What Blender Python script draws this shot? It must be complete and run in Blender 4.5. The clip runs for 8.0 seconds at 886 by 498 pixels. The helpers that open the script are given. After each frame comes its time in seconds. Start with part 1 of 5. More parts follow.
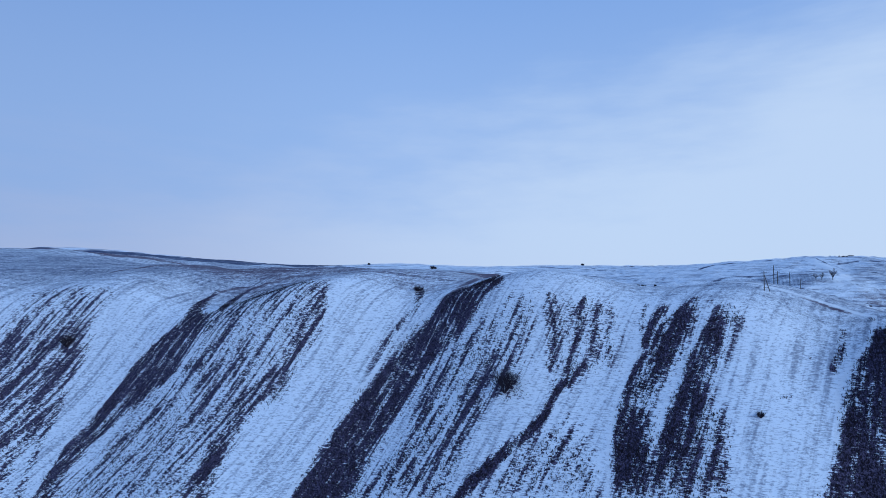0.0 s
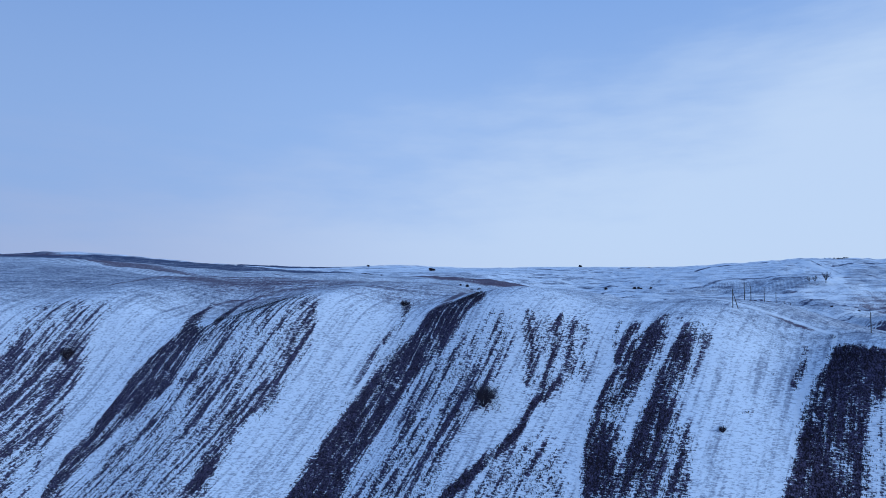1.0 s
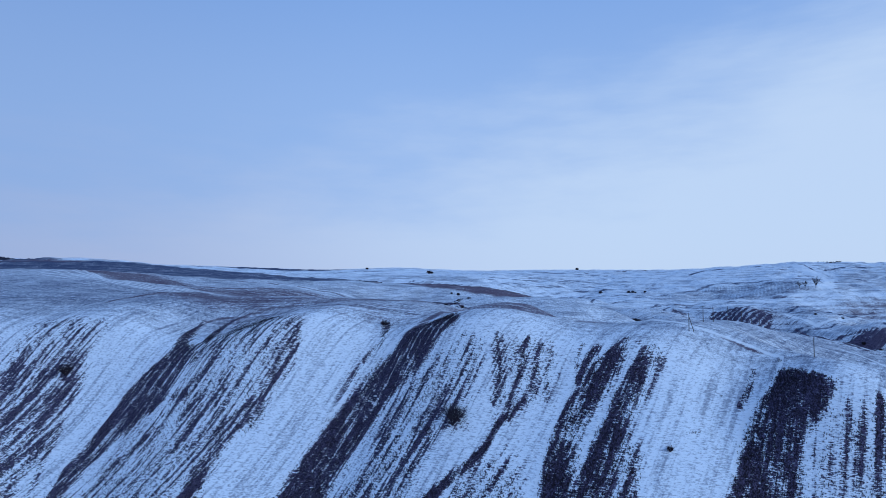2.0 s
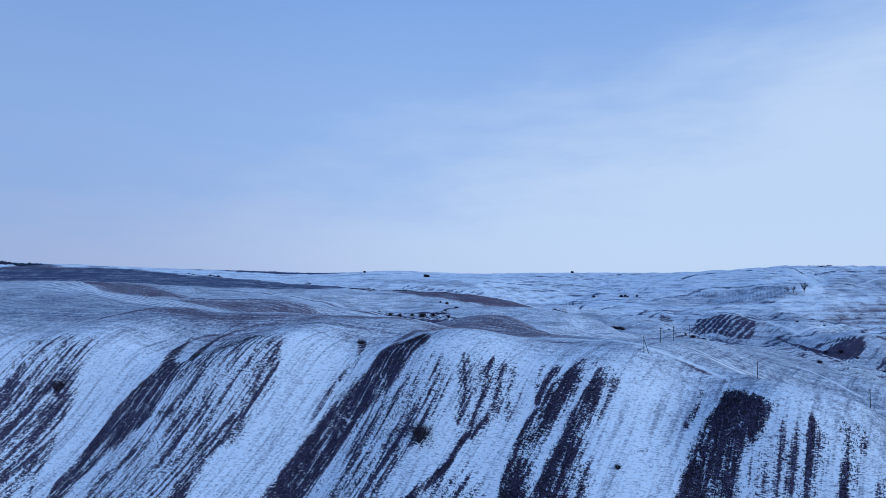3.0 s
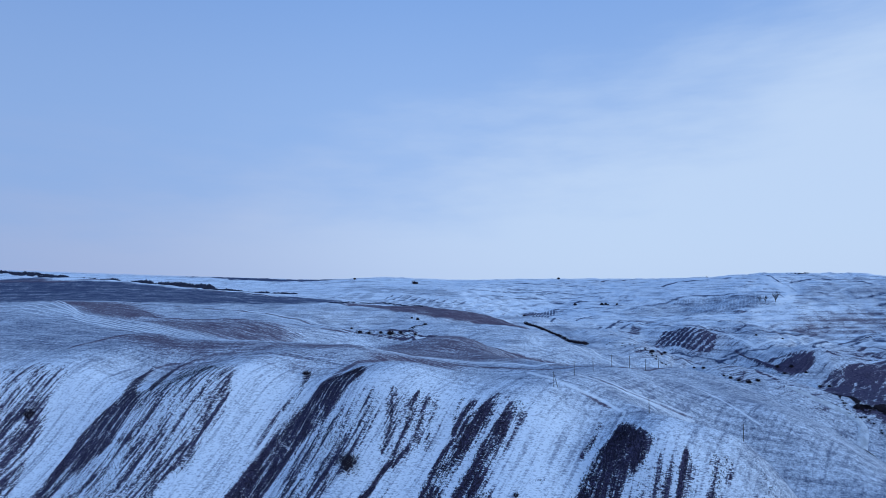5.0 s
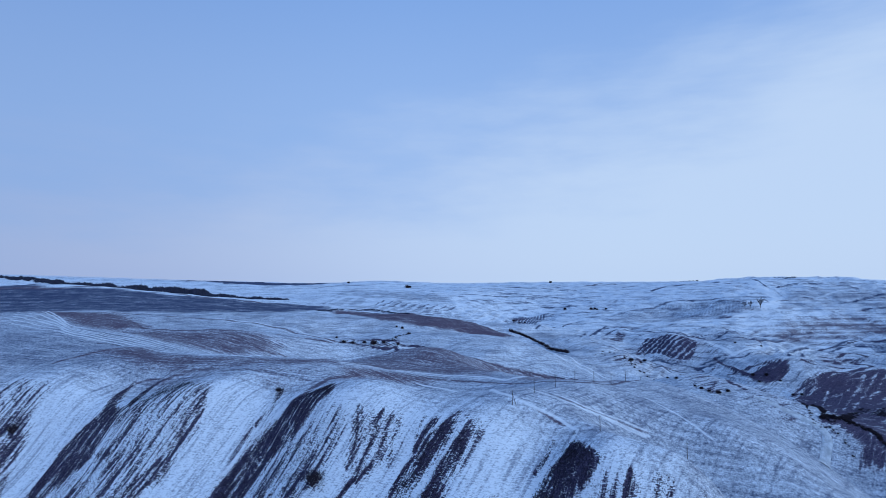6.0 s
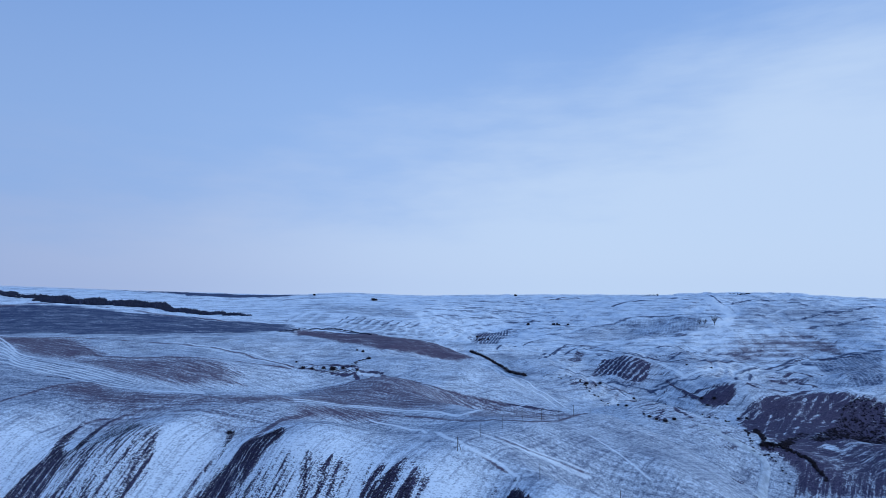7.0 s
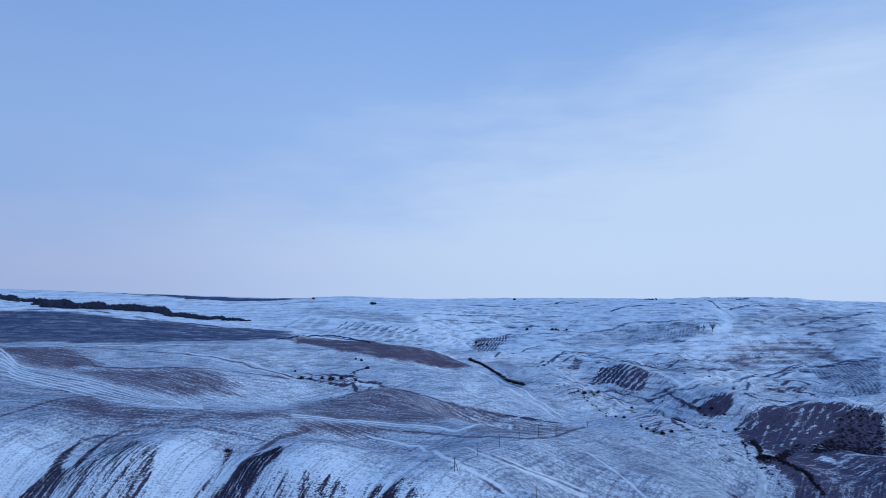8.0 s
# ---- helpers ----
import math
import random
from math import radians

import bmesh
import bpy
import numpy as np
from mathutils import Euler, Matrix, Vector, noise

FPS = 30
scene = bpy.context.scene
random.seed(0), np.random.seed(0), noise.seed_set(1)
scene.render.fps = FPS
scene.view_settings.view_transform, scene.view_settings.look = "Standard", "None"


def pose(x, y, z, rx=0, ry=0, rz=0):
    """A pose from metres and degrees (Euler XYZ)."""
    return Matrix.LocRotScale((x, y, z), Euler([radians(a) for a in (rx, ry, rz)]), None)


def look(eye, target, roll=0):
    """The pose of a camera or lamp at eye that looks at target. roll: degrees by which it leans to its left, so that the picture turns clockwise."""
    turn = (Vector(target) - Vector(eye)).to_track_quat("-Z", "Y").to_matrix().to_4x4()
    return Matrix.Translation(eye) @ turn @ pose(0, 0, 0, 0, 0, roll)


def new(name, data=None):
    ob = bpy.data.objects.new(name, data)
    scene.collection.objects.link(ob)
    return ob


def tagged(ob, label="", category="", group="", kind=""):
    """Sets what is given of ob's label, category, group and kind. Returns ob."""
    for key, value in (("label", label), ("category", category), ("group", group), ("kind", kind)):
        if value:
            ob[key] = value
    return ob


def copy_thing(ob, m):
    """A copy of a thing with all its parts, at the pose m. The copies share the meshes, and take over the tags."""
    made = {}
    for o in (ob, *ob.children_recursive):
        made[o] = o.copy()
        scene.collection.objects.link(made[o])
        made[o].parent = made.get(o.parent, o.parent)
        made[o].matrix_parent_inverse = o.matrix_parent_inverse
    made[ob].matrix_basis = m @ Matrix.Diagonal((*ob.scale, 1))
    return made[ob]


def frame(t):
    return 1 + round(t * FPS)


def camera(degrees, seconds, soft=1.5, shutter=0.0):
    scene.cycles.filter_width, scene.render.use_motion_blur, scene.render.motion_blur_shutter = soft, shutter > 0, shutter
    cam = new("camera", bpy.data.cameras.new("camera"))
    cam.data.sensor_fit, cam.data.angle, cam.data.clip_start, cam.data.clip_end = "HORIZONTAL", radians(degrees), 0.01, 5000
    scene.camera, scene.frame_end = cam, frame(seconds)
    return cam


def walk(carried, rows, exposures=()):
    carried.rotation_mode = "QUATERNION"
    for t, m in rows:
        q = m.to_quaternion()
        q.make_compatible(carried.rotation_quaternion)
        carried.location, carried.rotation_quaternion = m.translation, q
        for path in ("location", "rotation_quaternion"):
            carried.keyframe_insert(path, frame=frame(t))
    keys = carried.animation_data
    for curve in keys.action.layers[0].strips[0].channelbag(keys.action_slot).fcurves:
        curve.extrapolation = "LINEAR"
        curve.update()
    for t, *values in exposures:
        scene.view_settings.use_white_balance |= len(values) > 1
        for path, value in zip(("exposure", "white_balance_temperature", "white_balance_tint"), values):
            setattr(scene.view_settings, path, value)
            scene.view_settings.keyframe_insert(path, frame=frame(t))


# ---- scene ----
cam = camera(73.7, 8.0, soft=0.6)
PATH = [  # seconds, x, y, z, yaw, pitch, roll
    (0.0, -0.00, -0.00, 78.00, -0.000, 3.177, -0.345),
    (0.5, 2.77, -4.03, 80.91, 0.115, 3.113, -0.285),
    (1.0, 7.00, -10.18, 85.17, 0.124, 3.073, -0.245),
    (1.5, 12.26, -17.50, 90.33, 0.235, 3.012, -0.235),
    (3.0, 32.77, -39.22, 106.60, 0.537, 2.858, -0.075),
    (3.5, 40.11, -45.90, 111.74, 0.601, 2.971, -0.038),
    (4.0, 48.76, -52.72, 116.78, 0.568, 2.985, -0.000),
    (4.5, 58.04, -58.73, 121.88, 0.594, 2.892, 0.114),
    (6.0, 84.98, -76.57, 137.11, 0.608, 2.762, 0.324),
    (6.5, 93.20, -82.50, 147.60, -0.850, 3.000, 0.200),
    (7.0, 96.17, -85.91, 159.27, -2.259, 3.204, 0.115),
    (7.5, 97.38, -87.74, 165.30, -2.314, 3.209, 0.136),
    (8.0, 97.26, -87.90, 169.86, -2.311, 3.199, 0.078),
]
walk(cam, [(t, pose(x, y, z, 90 + pitch, roll, yaw)) for t, x, y, z, yaw, pitch, roll in PATH])

# ---------------------------------------------------------------- sky and light
world = bpy.data.worlds.new("world")
scene.world = world
world.use_nodes = True
wt = world.node_tree
wt.nodes.clear()


def node(tree, kind, links=(), **values):
    """A node with its inputs set by name (spaces as _) and links [(socket, input)]."""
    n = tree.nodes.new(kind)
    for k, v in values.items():
        n.inputs[k.replace("_", " ")].default_value = v
    for source, target in links:
        tree.links.new(source, n.inputs[target])
    return n


def calc(tree, operation, a, b=0.0, c=0.0, clamp=False):
    n = tree.nodes.new("ShaderNodeMath")
    n.operation, n.use_clamp = operation, clamp
    for i, v in enumerate((a, b, c)):
        if isinstance(v, (int, float)):
            n.inputs[i].default_value = v
        else:
            tree.links.new(v, n.inputs[i])
    return n.outputs[0]


def ramp(tree, value, low, high):
    """A smooth 0 to 1 step of a value between low and high."""
    n = tree.nodes.new("ShaderNodeMapRange")
    n.interpolation_type = "SMOOTHSTEP"
    n.inputs["From Min"].default_value, n.inputs["From Max"].default_value = low, high
    tree.links.new(value, n.inputs["Value"])
    return n.outputs["Result"]


def blend(tree, factor, a, b, mode="MIX"):
    n = tree.nodes.new("ShaderNodeMix")
    n.data_type, n.blend_type = "RGBA", mode
    for i, v in ((0, factor), (6, a), (7, b)):
        if isinstance(v, (int, float)):
            n.inputs[i].default_value = v
        elif isinstance(v, tuple):
            n.inputs[i].default_value = (*v, 1)
        else:
            tree.links.new(v, n.inputs[i])
    return n.outputs[2]


def noise_of(tree, vector, scale, detail=3.0, rough=0.55, stretch=(1, 1, 1)):
    m = node(tree, "ShaderNodeMapping", [(vector, "Vector")])
    m.inputs["Scale"].default_value = stretch
    return node(tree, "ShaderNodeTexNoise", [(m.outputs[0], "Vector")], Scale=scale, Detail=detail, Roughness=rough).outputs["Fac"]


# a dusk sky under thin high cloud: clear blue overhead, a pale veil low down
SUN_HEIGHT, SUN_TURN = 14.0, 118.0
nishita = wt.nodes.new("ShaderNodeTexSky")
nishita.sky_type, nishita.sun_disc = "NISHITA", False
nishita.sun_elevation, nishita.sun_rotation = radians(SUN_HEIGHT), radians(SUN_TURN)
way = node(wt, "ShaderNodeTexCoord").outputs["Generated"]
parts = node(wt, "ShaderNodeSeparateXYZ", [(way, 0)])
lift = calc(wt, "MAXIMUM", parts.outputs["Z"], 0.0)
drift = noise_of(wt, way, 2.6, 4.0, 0.5, (1.0, 0.6, 3.2))
wisps = noise_of(wt, way, 7.0, 5.0, 0.6, (1.0, 0.7, 4.5))
slant = calc(wt, "MULTIPLY", parts.outputs["X"], -0.17)
edge = calc(wt, "ADD", calc(wt, "ADD", lift, slant), calc(wt, "MULTIPLY", calc(wt, "SUBTRACT", drift, 0.5), 0.30))
edge = calc(wt, "ADD", edge, calc(wt, "MULTIPLY", calc(wt, "SUBTRACT", wisps, 0.5), 0.12))
veil = calc(wt, "SUBTRACT", 1.0, ramp(wt, edge, 0.08, 0.33))
deep = blend(wt, ramp(wt, lift, 0.2, 0.62), (0.30, 0.485, 0.865), (0.165, 0.345, 0.77))
pale = blend(wt, ramp(wt, parts.outputs["X"], -0.75, 0.35), (0.385, 0.505, 0.82), (0.52, 0.68, 0.945))
clouds = blend(wt, veil, deep, pale)
air = blend(wt, 1.0, nishita.outputs[0], (0.1, 0.1, 0.1), "MULTIPLY")
sky_colour = blend(wt, 0.93, air, clouds)
west = blend(wt, ramp(wt, parts.outputs["X"], -0.7, 0.0), (0.84, 0.85, 0.88), (1.0, 1.0, 1.0))
sky_colour = blend(wt, 1.0, sky_colour, west, "MULTIPLY")
w_bg = node(wt, "ShaderNodeBackground", [(sky_colour, "Color")], Strength=1.02)
w_out = node(wt, "ShaderNodeOutputWorld", [(w_bg.outputs[0], "Surface")])
sun_lamp = bpy.data.lights.new("sun", "SUN")
sun_lamp.energy, sun_lamp.angle, sun_lamp.color = 1.45, radians(25), (0.56, 0.76, 1.0)
sun = new("sun", sun_lamp)
sun_way = Vector((math.sin(radians(SUN_TURN)), math.cos(radians(SUN_TURN)), math.tan(radians(SUN_HEIGHT + 8))))
sun.matrix_world = look(sun_way * 500, (0, 0, 0))
# ---------------------------------------------------------------- landform
def bump(x, y, cx, cy, rx, ry, turn=0.0):
    c, s = math.cos(radians(turn)), math.sin(radians(turn))
    u, v = (x - cx) * c + (y - cy) * s, (y - cy) * c - (x - cx) * s
    return np.exp(-0.5 * ((u / rx) ** 2 + (v / ry) ** 2))


def soft(x, k):
    """A ramp with a rounded start, k metres wide."""
    return k * np.logaddexp(0.0, x / k)


def step(a, b, x):
    t = np.clip((x - a) / (b - a), 0, 1)
    return t * t * (3 - 2 * t)


NEAR_HILL = [  # x, y, half-widths, turn, height
    (-327, 482, 124, 86, 0, 31.6),
    (-179, 381, 70, 54, 0, 19.6),
    (-47, 311, 78, 47, 0, 17.6),
    (31, 280, 54, 35, 0, 5.9),
    (117, 218, 54, 35, 0, 11.9),
    (194, 167, 47, 39, 0, -56.6),
    (-54, 206, 54, 23, 0, -1.6),
    (-163, 257, 54, 31, 0, -8.1),
    (47, 183, 47, 23, 0, 9.0),
    (117, 183, 39, 23, 0, 5.6),
]
MOUND = [  # x, y, half-widths, turn, height
    (74, 436, 86, 35, 0, 8.8),
    (-62, 420, 78, 39, 0, -9.0),
    (194, 424, 62, 47, 0, -12.7),
    (-117, 498, 78, 31, 0, -4.2),
    (-226, 498, 78, 47, 0, -10.9),
    (8, 579, 70, 31, 0, -13.1),
    (-132, 568, 93, 39, 0, 6.4),
    (-130, 505, 70, 22, 0, 10.9),
    (-60, 470, 60, 25, 0, 3.2),
    (30, 440, 45, 25, 0, 5.7),
    (120, 438, 50, 28, 0, 0.3),
    (190, 420, 50, 30, 0, -6.0),
]
BROWN_HILL = [  # x, y, half-widths, turn, height
    (117, 700, 93, 62, -20, -3.6),
    (198, 599, 47, 62, 0, -10.7),
    (-93, 817, 156, 93, 0, 0.9),
    (-350, 700, 194, 156, 0, 19.1),
    (-230, 620, 110, 45, 0, -1.3),
    (-60, 640, 90, 40, 0, 11.2),
    (40, 740, 80, 50, -10, 12.2),
    (150, 660, 50, 45, 0, 3.2),
    (-380, 800, 150, 130, 0, 10.5),
    (-100, 900, 130, 90, 0, 0.1),
    (-650, 940, 180, 70, 0, 33.5),
    (-420, 930, 110, 60, 0, -1.5),
]
VALLEY = [  # x, y, half-widths, turn, height
    (342, 576, 39, 93, 0, -42.4),
    (257, 498, 47, 47, 0, -6.5),
    (404, 404, 47, 62, 0, -24.0),
    (226, 1089, 70, 117, 0, -33.5),
    (311, 801, 62, 101, 0, -22.8),
    (436, 233, 93, 101, 0, -77.8),
    (170, 900, 70, 90, 0, -18.5),
    (300, 870, 60, 60, 0, 5.9),
    (350, 1150, 90, 110, 0, -22.0),
    (560, 420, 80, 60, 0, -20.0),
    (300, 430, 50, 50, 0, -3.0),
    (280, 290, 40, 40, 0, -13.0),
]
EAST_SIDE = [  # x, y, half-widths, turn, height
    (373, 661, 54, 39, 0, 9.3),
    (428, 537, 31, 23, 0, 21.8),
    (560, 467, 93, 47, 0, -39.0),
    (622, 762, 117, 101, 0, -44.0),
    (622, 933, 140, 93, 0, -12.2),
    (700, 1128, 171, 117, 0, 11.7),
    (506, 778, 62, 62, 0, 8.1),
    (366, 373, 47, 47, 0, -18.9),
    (400, 640, 40, 30, 0, 1.5),
    (480, 560, 60, 40, 0, -16.4),
    (560, 520, 70, 40, 20, -6.6),
    (420, 520, 35, 30, 0, -19.2),
    (700, 800, 100, 80, 0, -4.9),
]
EAST_BENCHES = [  # x, y, half-widths, turn, height
    (480, 1000, 90, 90, 0, -22.7),
    (600, 930, 70, 60, 0, 29.6),
    (350, 690, 40, 30, 0, 15.2),
    (480, 600, 90, 25, 0, 1.3),
    (600, 600, 90, 25, 0, -29.1),
    (470, 520, 50, 18, 0, 5.5),
    (560, 520, 50, 18, 0, 14.2),
    (560, 640, 60, 30, 0, -26.2),
]
FAR_HILLS = [  # x, y, half-widths, turn, height
    (739, 1556, 311, 233, 0, 5.5),
    (389, 1672, 233, 194, 0, 5.3),
    (-8, 1478, 194, 156, 0, 3.1),
    (366, 1392, 93, 93, 0, -0.1),
    (-334, 1322, 194, 156, 0, -21.4),
    (78, 1050, 101, 140, 0, -1.6),
    (60, 1020, 90, 90, 0, -2.5),
    (-560, 1100, 200, 150, 0, 8.6),
    (-200, 1200, 160, 120, 0, 3.2),
]
FAR_PLAIN = [  # x, y, half-widths, turn, height
    (800, 1200, 200, 150, 0, 13.5),
    (200, 1500, 160, 120, 0, 2.8),
    (-500, 1650, 180, 150, 0, 4.8),
    (1000, 1200, 200, 160, 0, 12.3),
    (0, 1480, 120, 90, 0, -7.0),
    (-119, 1650, 120, 90, 0, 12.5),
    (-850, 1400, 200, 130, 0, -16.5),
    (-620, 1150, 200, 80, 0, 2.0),
    (-400, 1130, 120, 70, 0, -8.4),
]
BROW_SWELLS = [  # x, y, half-widths, turn, height
    (-165, 293, 25, 18, 0, 4.9),
    (-116, 283, 22, 16, 0, -8.0),
    (-56, 258, 22, 16, 0, 4.5),
    (-11, 258, 20, 16, 0, -5.6),
    (148, 170, 20, 16, 0, 19.2),
    (122, 189, 16, 12, 0, -16.7),
    (186, 177, 20, 16, 0, 40.4),
    (30, 200, 18, 14, 0, 2.9),
    (155, 197, 18, 14, 0, 12.2),
    (-180, 384, 40, 25, 0, -7.9),
    (-20, 290, 30, 18, 0, -6.3),
    (90, 255, 35, 20, 0, 5.7),
    (-105, 330, 40, 22, 0, -1.9),
]
TERRACES = [  # x, y, half-widths, turn, height
    (360, 645, 20, 25, 0, 11.4),
    (400, 672, 25, 25, 0, -12.1),
    (310, 660, 25, 25, 0, -9.9),
    (415, 400, 35, 35, 0, 10.3),
    (400, 455, 30, 35, 0, -11.5),
    (340, 595, 25, 35, 0, 7.3),
]
HILLS = NEAR_HILL + MOUND + BROWN_HILL + VALLEY + EAST_SIDE + EAST_BENCHES + FAR_HILLS + FAR_PLAIN + BROW_SWELLS + TERRACES

# gentler swells on a lattice: first x, step, half-widths, then rows of (y, heights)
SHOULDER = (90, 38, 34, 34, [
    (170, [10.5, -15.8, 6.4, 8.2, -1.7, -3.1, -1.8, -0.2, -0, -0]),
    (208, [3, 14.1, -5.6, -15.5, 6.3, -7.3, -8.5, -1.3, -0.1, -0]),
    (246, [-6.2, -2.5, 5.3, 1.7, 13.8, -3.9, -9, -2.2, -0.4, -0]),
    (284, [-5.5, -1.4, 8.7, -4.6, -8.2, 5.2, 7, -7.4, -3.6, -0.3]),
    (322, [-0.5, 4.4, -2.6, 2.4, 8.6, 4.2, 2.3, -24, -4.2, 0.1]),
    (360, [-3, 4.6, -4.1, 1.6, 4.5, -10.7, -8.4, 1.3, 18.6, -1.8]),
    (398, [1.3, 2.8, -2.8, -1.1, -5.7, -4.1, 4.6, 13.8, 4.6, -12.5]),
    (436, [14.9, -14.8, -5.2, 0.7, -3.2, 6.8, 7.8, -0.1, 4.2, 6.7]),
])
MOUND_AND_RIDGE = (-120, 45, 42, 34, [
    (430, [0.4, -3.8, -3.2, 8.7, -3.7, 2.3, -8.4, -2.1]),
    (475, [1.8, 3.5, -8, -17.6, -8.1, -3.6, 4.5, 4.4]),
    (540, [-0.2, 0.7, 1.9, 4, 5.8, 8.2, 6.8, 4.5]),
    (590, [0.2, -0.6, -2.5, 4, 6.8, -3, -9.6, -7.8]),
    (640, [0.3, 0.1, -1.7, 0.3, 2.6, -0.1, -4.8, 5.2]),
    (690, [-0.9, 1, 2.4, 2.9, -0, 3.9, -4.1, -7.3]),
    (740, [5.6, 2.5, -9.5, 0.9, -0.4, -4.3, 1.2, 2.7]),
])
RIDGE_FOOT = (210, 40, 40, 40, [
    (510, [-6.1, -16.5, -3.9]),
    (560, [1.5, 0.3, 0.6]),
    (610, [2, 3.8, -1]),
])
FACE = (-200, 40, 30, 22, [
    (200, [-0, 0.2, -0.1, 2.9, -5.8, 11.8, -9.7, -12.5]),
    (240, [0.1, 0.7, -1.6, -0.2, 1.4, -6.8, 13.6, -1.9]),
    (280, [-2, 0.4, 2.1, -6.4, 2.5, 8.9, -8.9, -3]),
    (315, [-0.8, -0.7, 0.6, 1.1, -0.4, -0.7, 0.5, 0.3]),
])
for x0, dx, rx, ry, rows in (SHOULDER, MOUND_AND_RIDGE, RIDGE_FOOT, FACE):
    HILLS += [(x0 + dx * k, y, rx, ry, 0, h) for y, tall in rows for k, h in enumerate(tall) if h]

BROW = [239.442, -31.911, -6.831, -1.906, -3.498, 22.12, -0.805, 1.35, 0.424, -1.199, 16.771, 0.399]


def brow(x):
    """Where the plough-lands end and the steep face begins."""
    u = np.clip(x, -420, 420) / 100
    return BROW[0] + BROW[1] * u + BROW[2] * u * u + BROW[3] * u ** 3 + BROW[4] * np.sin(x / BROW[5] + BROW[6]) + BROW[9] * np.sin(x / BROW[10] + BROW[11])


def height(x, y):
    x, y = np.asarray(x, float), np.asarray(y, float)
    z = 66 + 47 * step(390, 1550, y) - 0.045 * soft(y - 1830, 90) - 0.02 * soft(np.abs(x) - 1200, 150) + 0.045 * soft(-x - 300, 150) * step(900, 1700, y)
    z = np.array(z)
    for cx, cy, rx, ry, turn, h in HILLS:
        reach = 4 * max(rx, ry)
        near = (np.abs(x - cx) < reach) & (np.abs(y - cy) < reach)
        if near.any():
            z[near] += h * bump(x[near], y[near], cx, cy, rx, ry, turn)
    s = brow(x) - y
    return z - BROW[7] * soft(s, 3.5) + BROW[8] * soft(s - 24, 6) + (BROW[7] - BROW[8]) * soft(s - 82, 10)


def ruts(x, y):
    """Small swells, gullies and slumps on the big forms."""
    z = np.zeros(np.shape(x))
    rnd = random.Random(5)
    for wave, tall in ((90, 0.9), (60, 0.7), (38, 0.5), (24, 0.32), (15, 0.22), (9, 0.13)):
        for _ in range(4):
            a, p, q = rnd.uniform(0, math.pi), rnd.uniform(0, 7), rnd.uniform(0, 7)
            u, v = x * math.cos(a) + y * math.sin(a), y * math.cos(a) - x * math.sin(a)
            z = z + tall * 0.5 * np.sin(u * 2 * math.pi / wave + p + 1.3 * np.sin(v * 2 * math.pi / (wave * 1.7) + q))
    return z * (0.5 + 0.5 * step(350, 700, y)) * (0.6 + 0.8 * bump(x, y, 420, 560, 160, 160)) * (1 - 0.85 * bump(x, y, 350, 650, 50, 45))


def folds(x, y):
    """Washed folds of the far valley, and how bare their faces are."""
    where = step(560, 700, y) * step(120, 260, x + 0.45 * (y - 600)) * (1 - 0.6 * step(1150, 1500, y))
    z = 1.7 * ruts(x * 0.55 + 40, y * 0.55)
    rise = (1.7 * ruts(x * 0.55 + 40, y * 0.55 + 0.55) - z)
    return z * where, where * step(0.05, 0.15, rise)


def surface(x, y):
    """The ground with swells, and old terraces on the valley sides: small steps along the contours. Also how bare their fronts are."""
    x, y = np.asarray(x, float), np.asarray(y, float)
    z = height(x, y)
    if z.ndim == 2:
        # along the sheet's own rows and columns
        dr, dc = np.gradient(z)
        tilt = np.hypot(dr / np.maximum(np.hypot(np.gradient(x, axis=0), np.gradient(y, axis=0)), 0.01), dc / np.maximum(np.hypot(np.gradient(x, axis=1), np.gradient(y, axis=1)), 0.01))
    else:
        tilt = np.hypot(height(x + 2, y) - z, height(x, y + 2) - z) / 2
    stepped = step(430, 540, y) * (1 - 0.75 * step(950, 1250, y)) * step(150, 260, x + 0.25 * (y - 600)) * step(0.05, 0.16, tilt)
    phase = (z + 1.8 * ruts(x * 0.35, y * 0.35 + 900)) * 2 * math.pi / (5.5 + 2.5 * bump(x, y, 700, 1000, 200, 200))
    broken = 0.45 + 0.55 * step(-0.5, 0.5, ruts(x * 0.6 + 300, y * 0.6))
    washed, washed_bare = folds(x, y)
    return z + ruts(x, y) + washed + 0.8 * stepped * np.sin(phase), 0.66 * stepped * broken * step(0.5, 0.95, np.cos(phase)), washed_bare


# ---------------------------------------------------------------- ground
HUB = (47.0, -47.0)


def ground_grid():
    fine = np.arange(-46.0, 60.01, 0.095)
    coarse = np.linspace(60.0, 314.0, 40)[1:-1]
    ang = np.radians(np.concatenate([fine, coarse]))
    rad = [0.05, 20.0, 50.0, 90.0, 130.0, 150.0, 165.0]
    while rad[-1] < 4700:
        r = rad[-1]
        rad.append(r * (1.0022 if r < 400 else 1.004 if r < 2100 else 1.02))
    rad = np.array(rad)
    x = HUB[0] + rad[:, None] * np.sin(ang)[None, :]
    y = HUB[1] + rad[:, None] * np.cos(ang)[None, :]
    return x, y


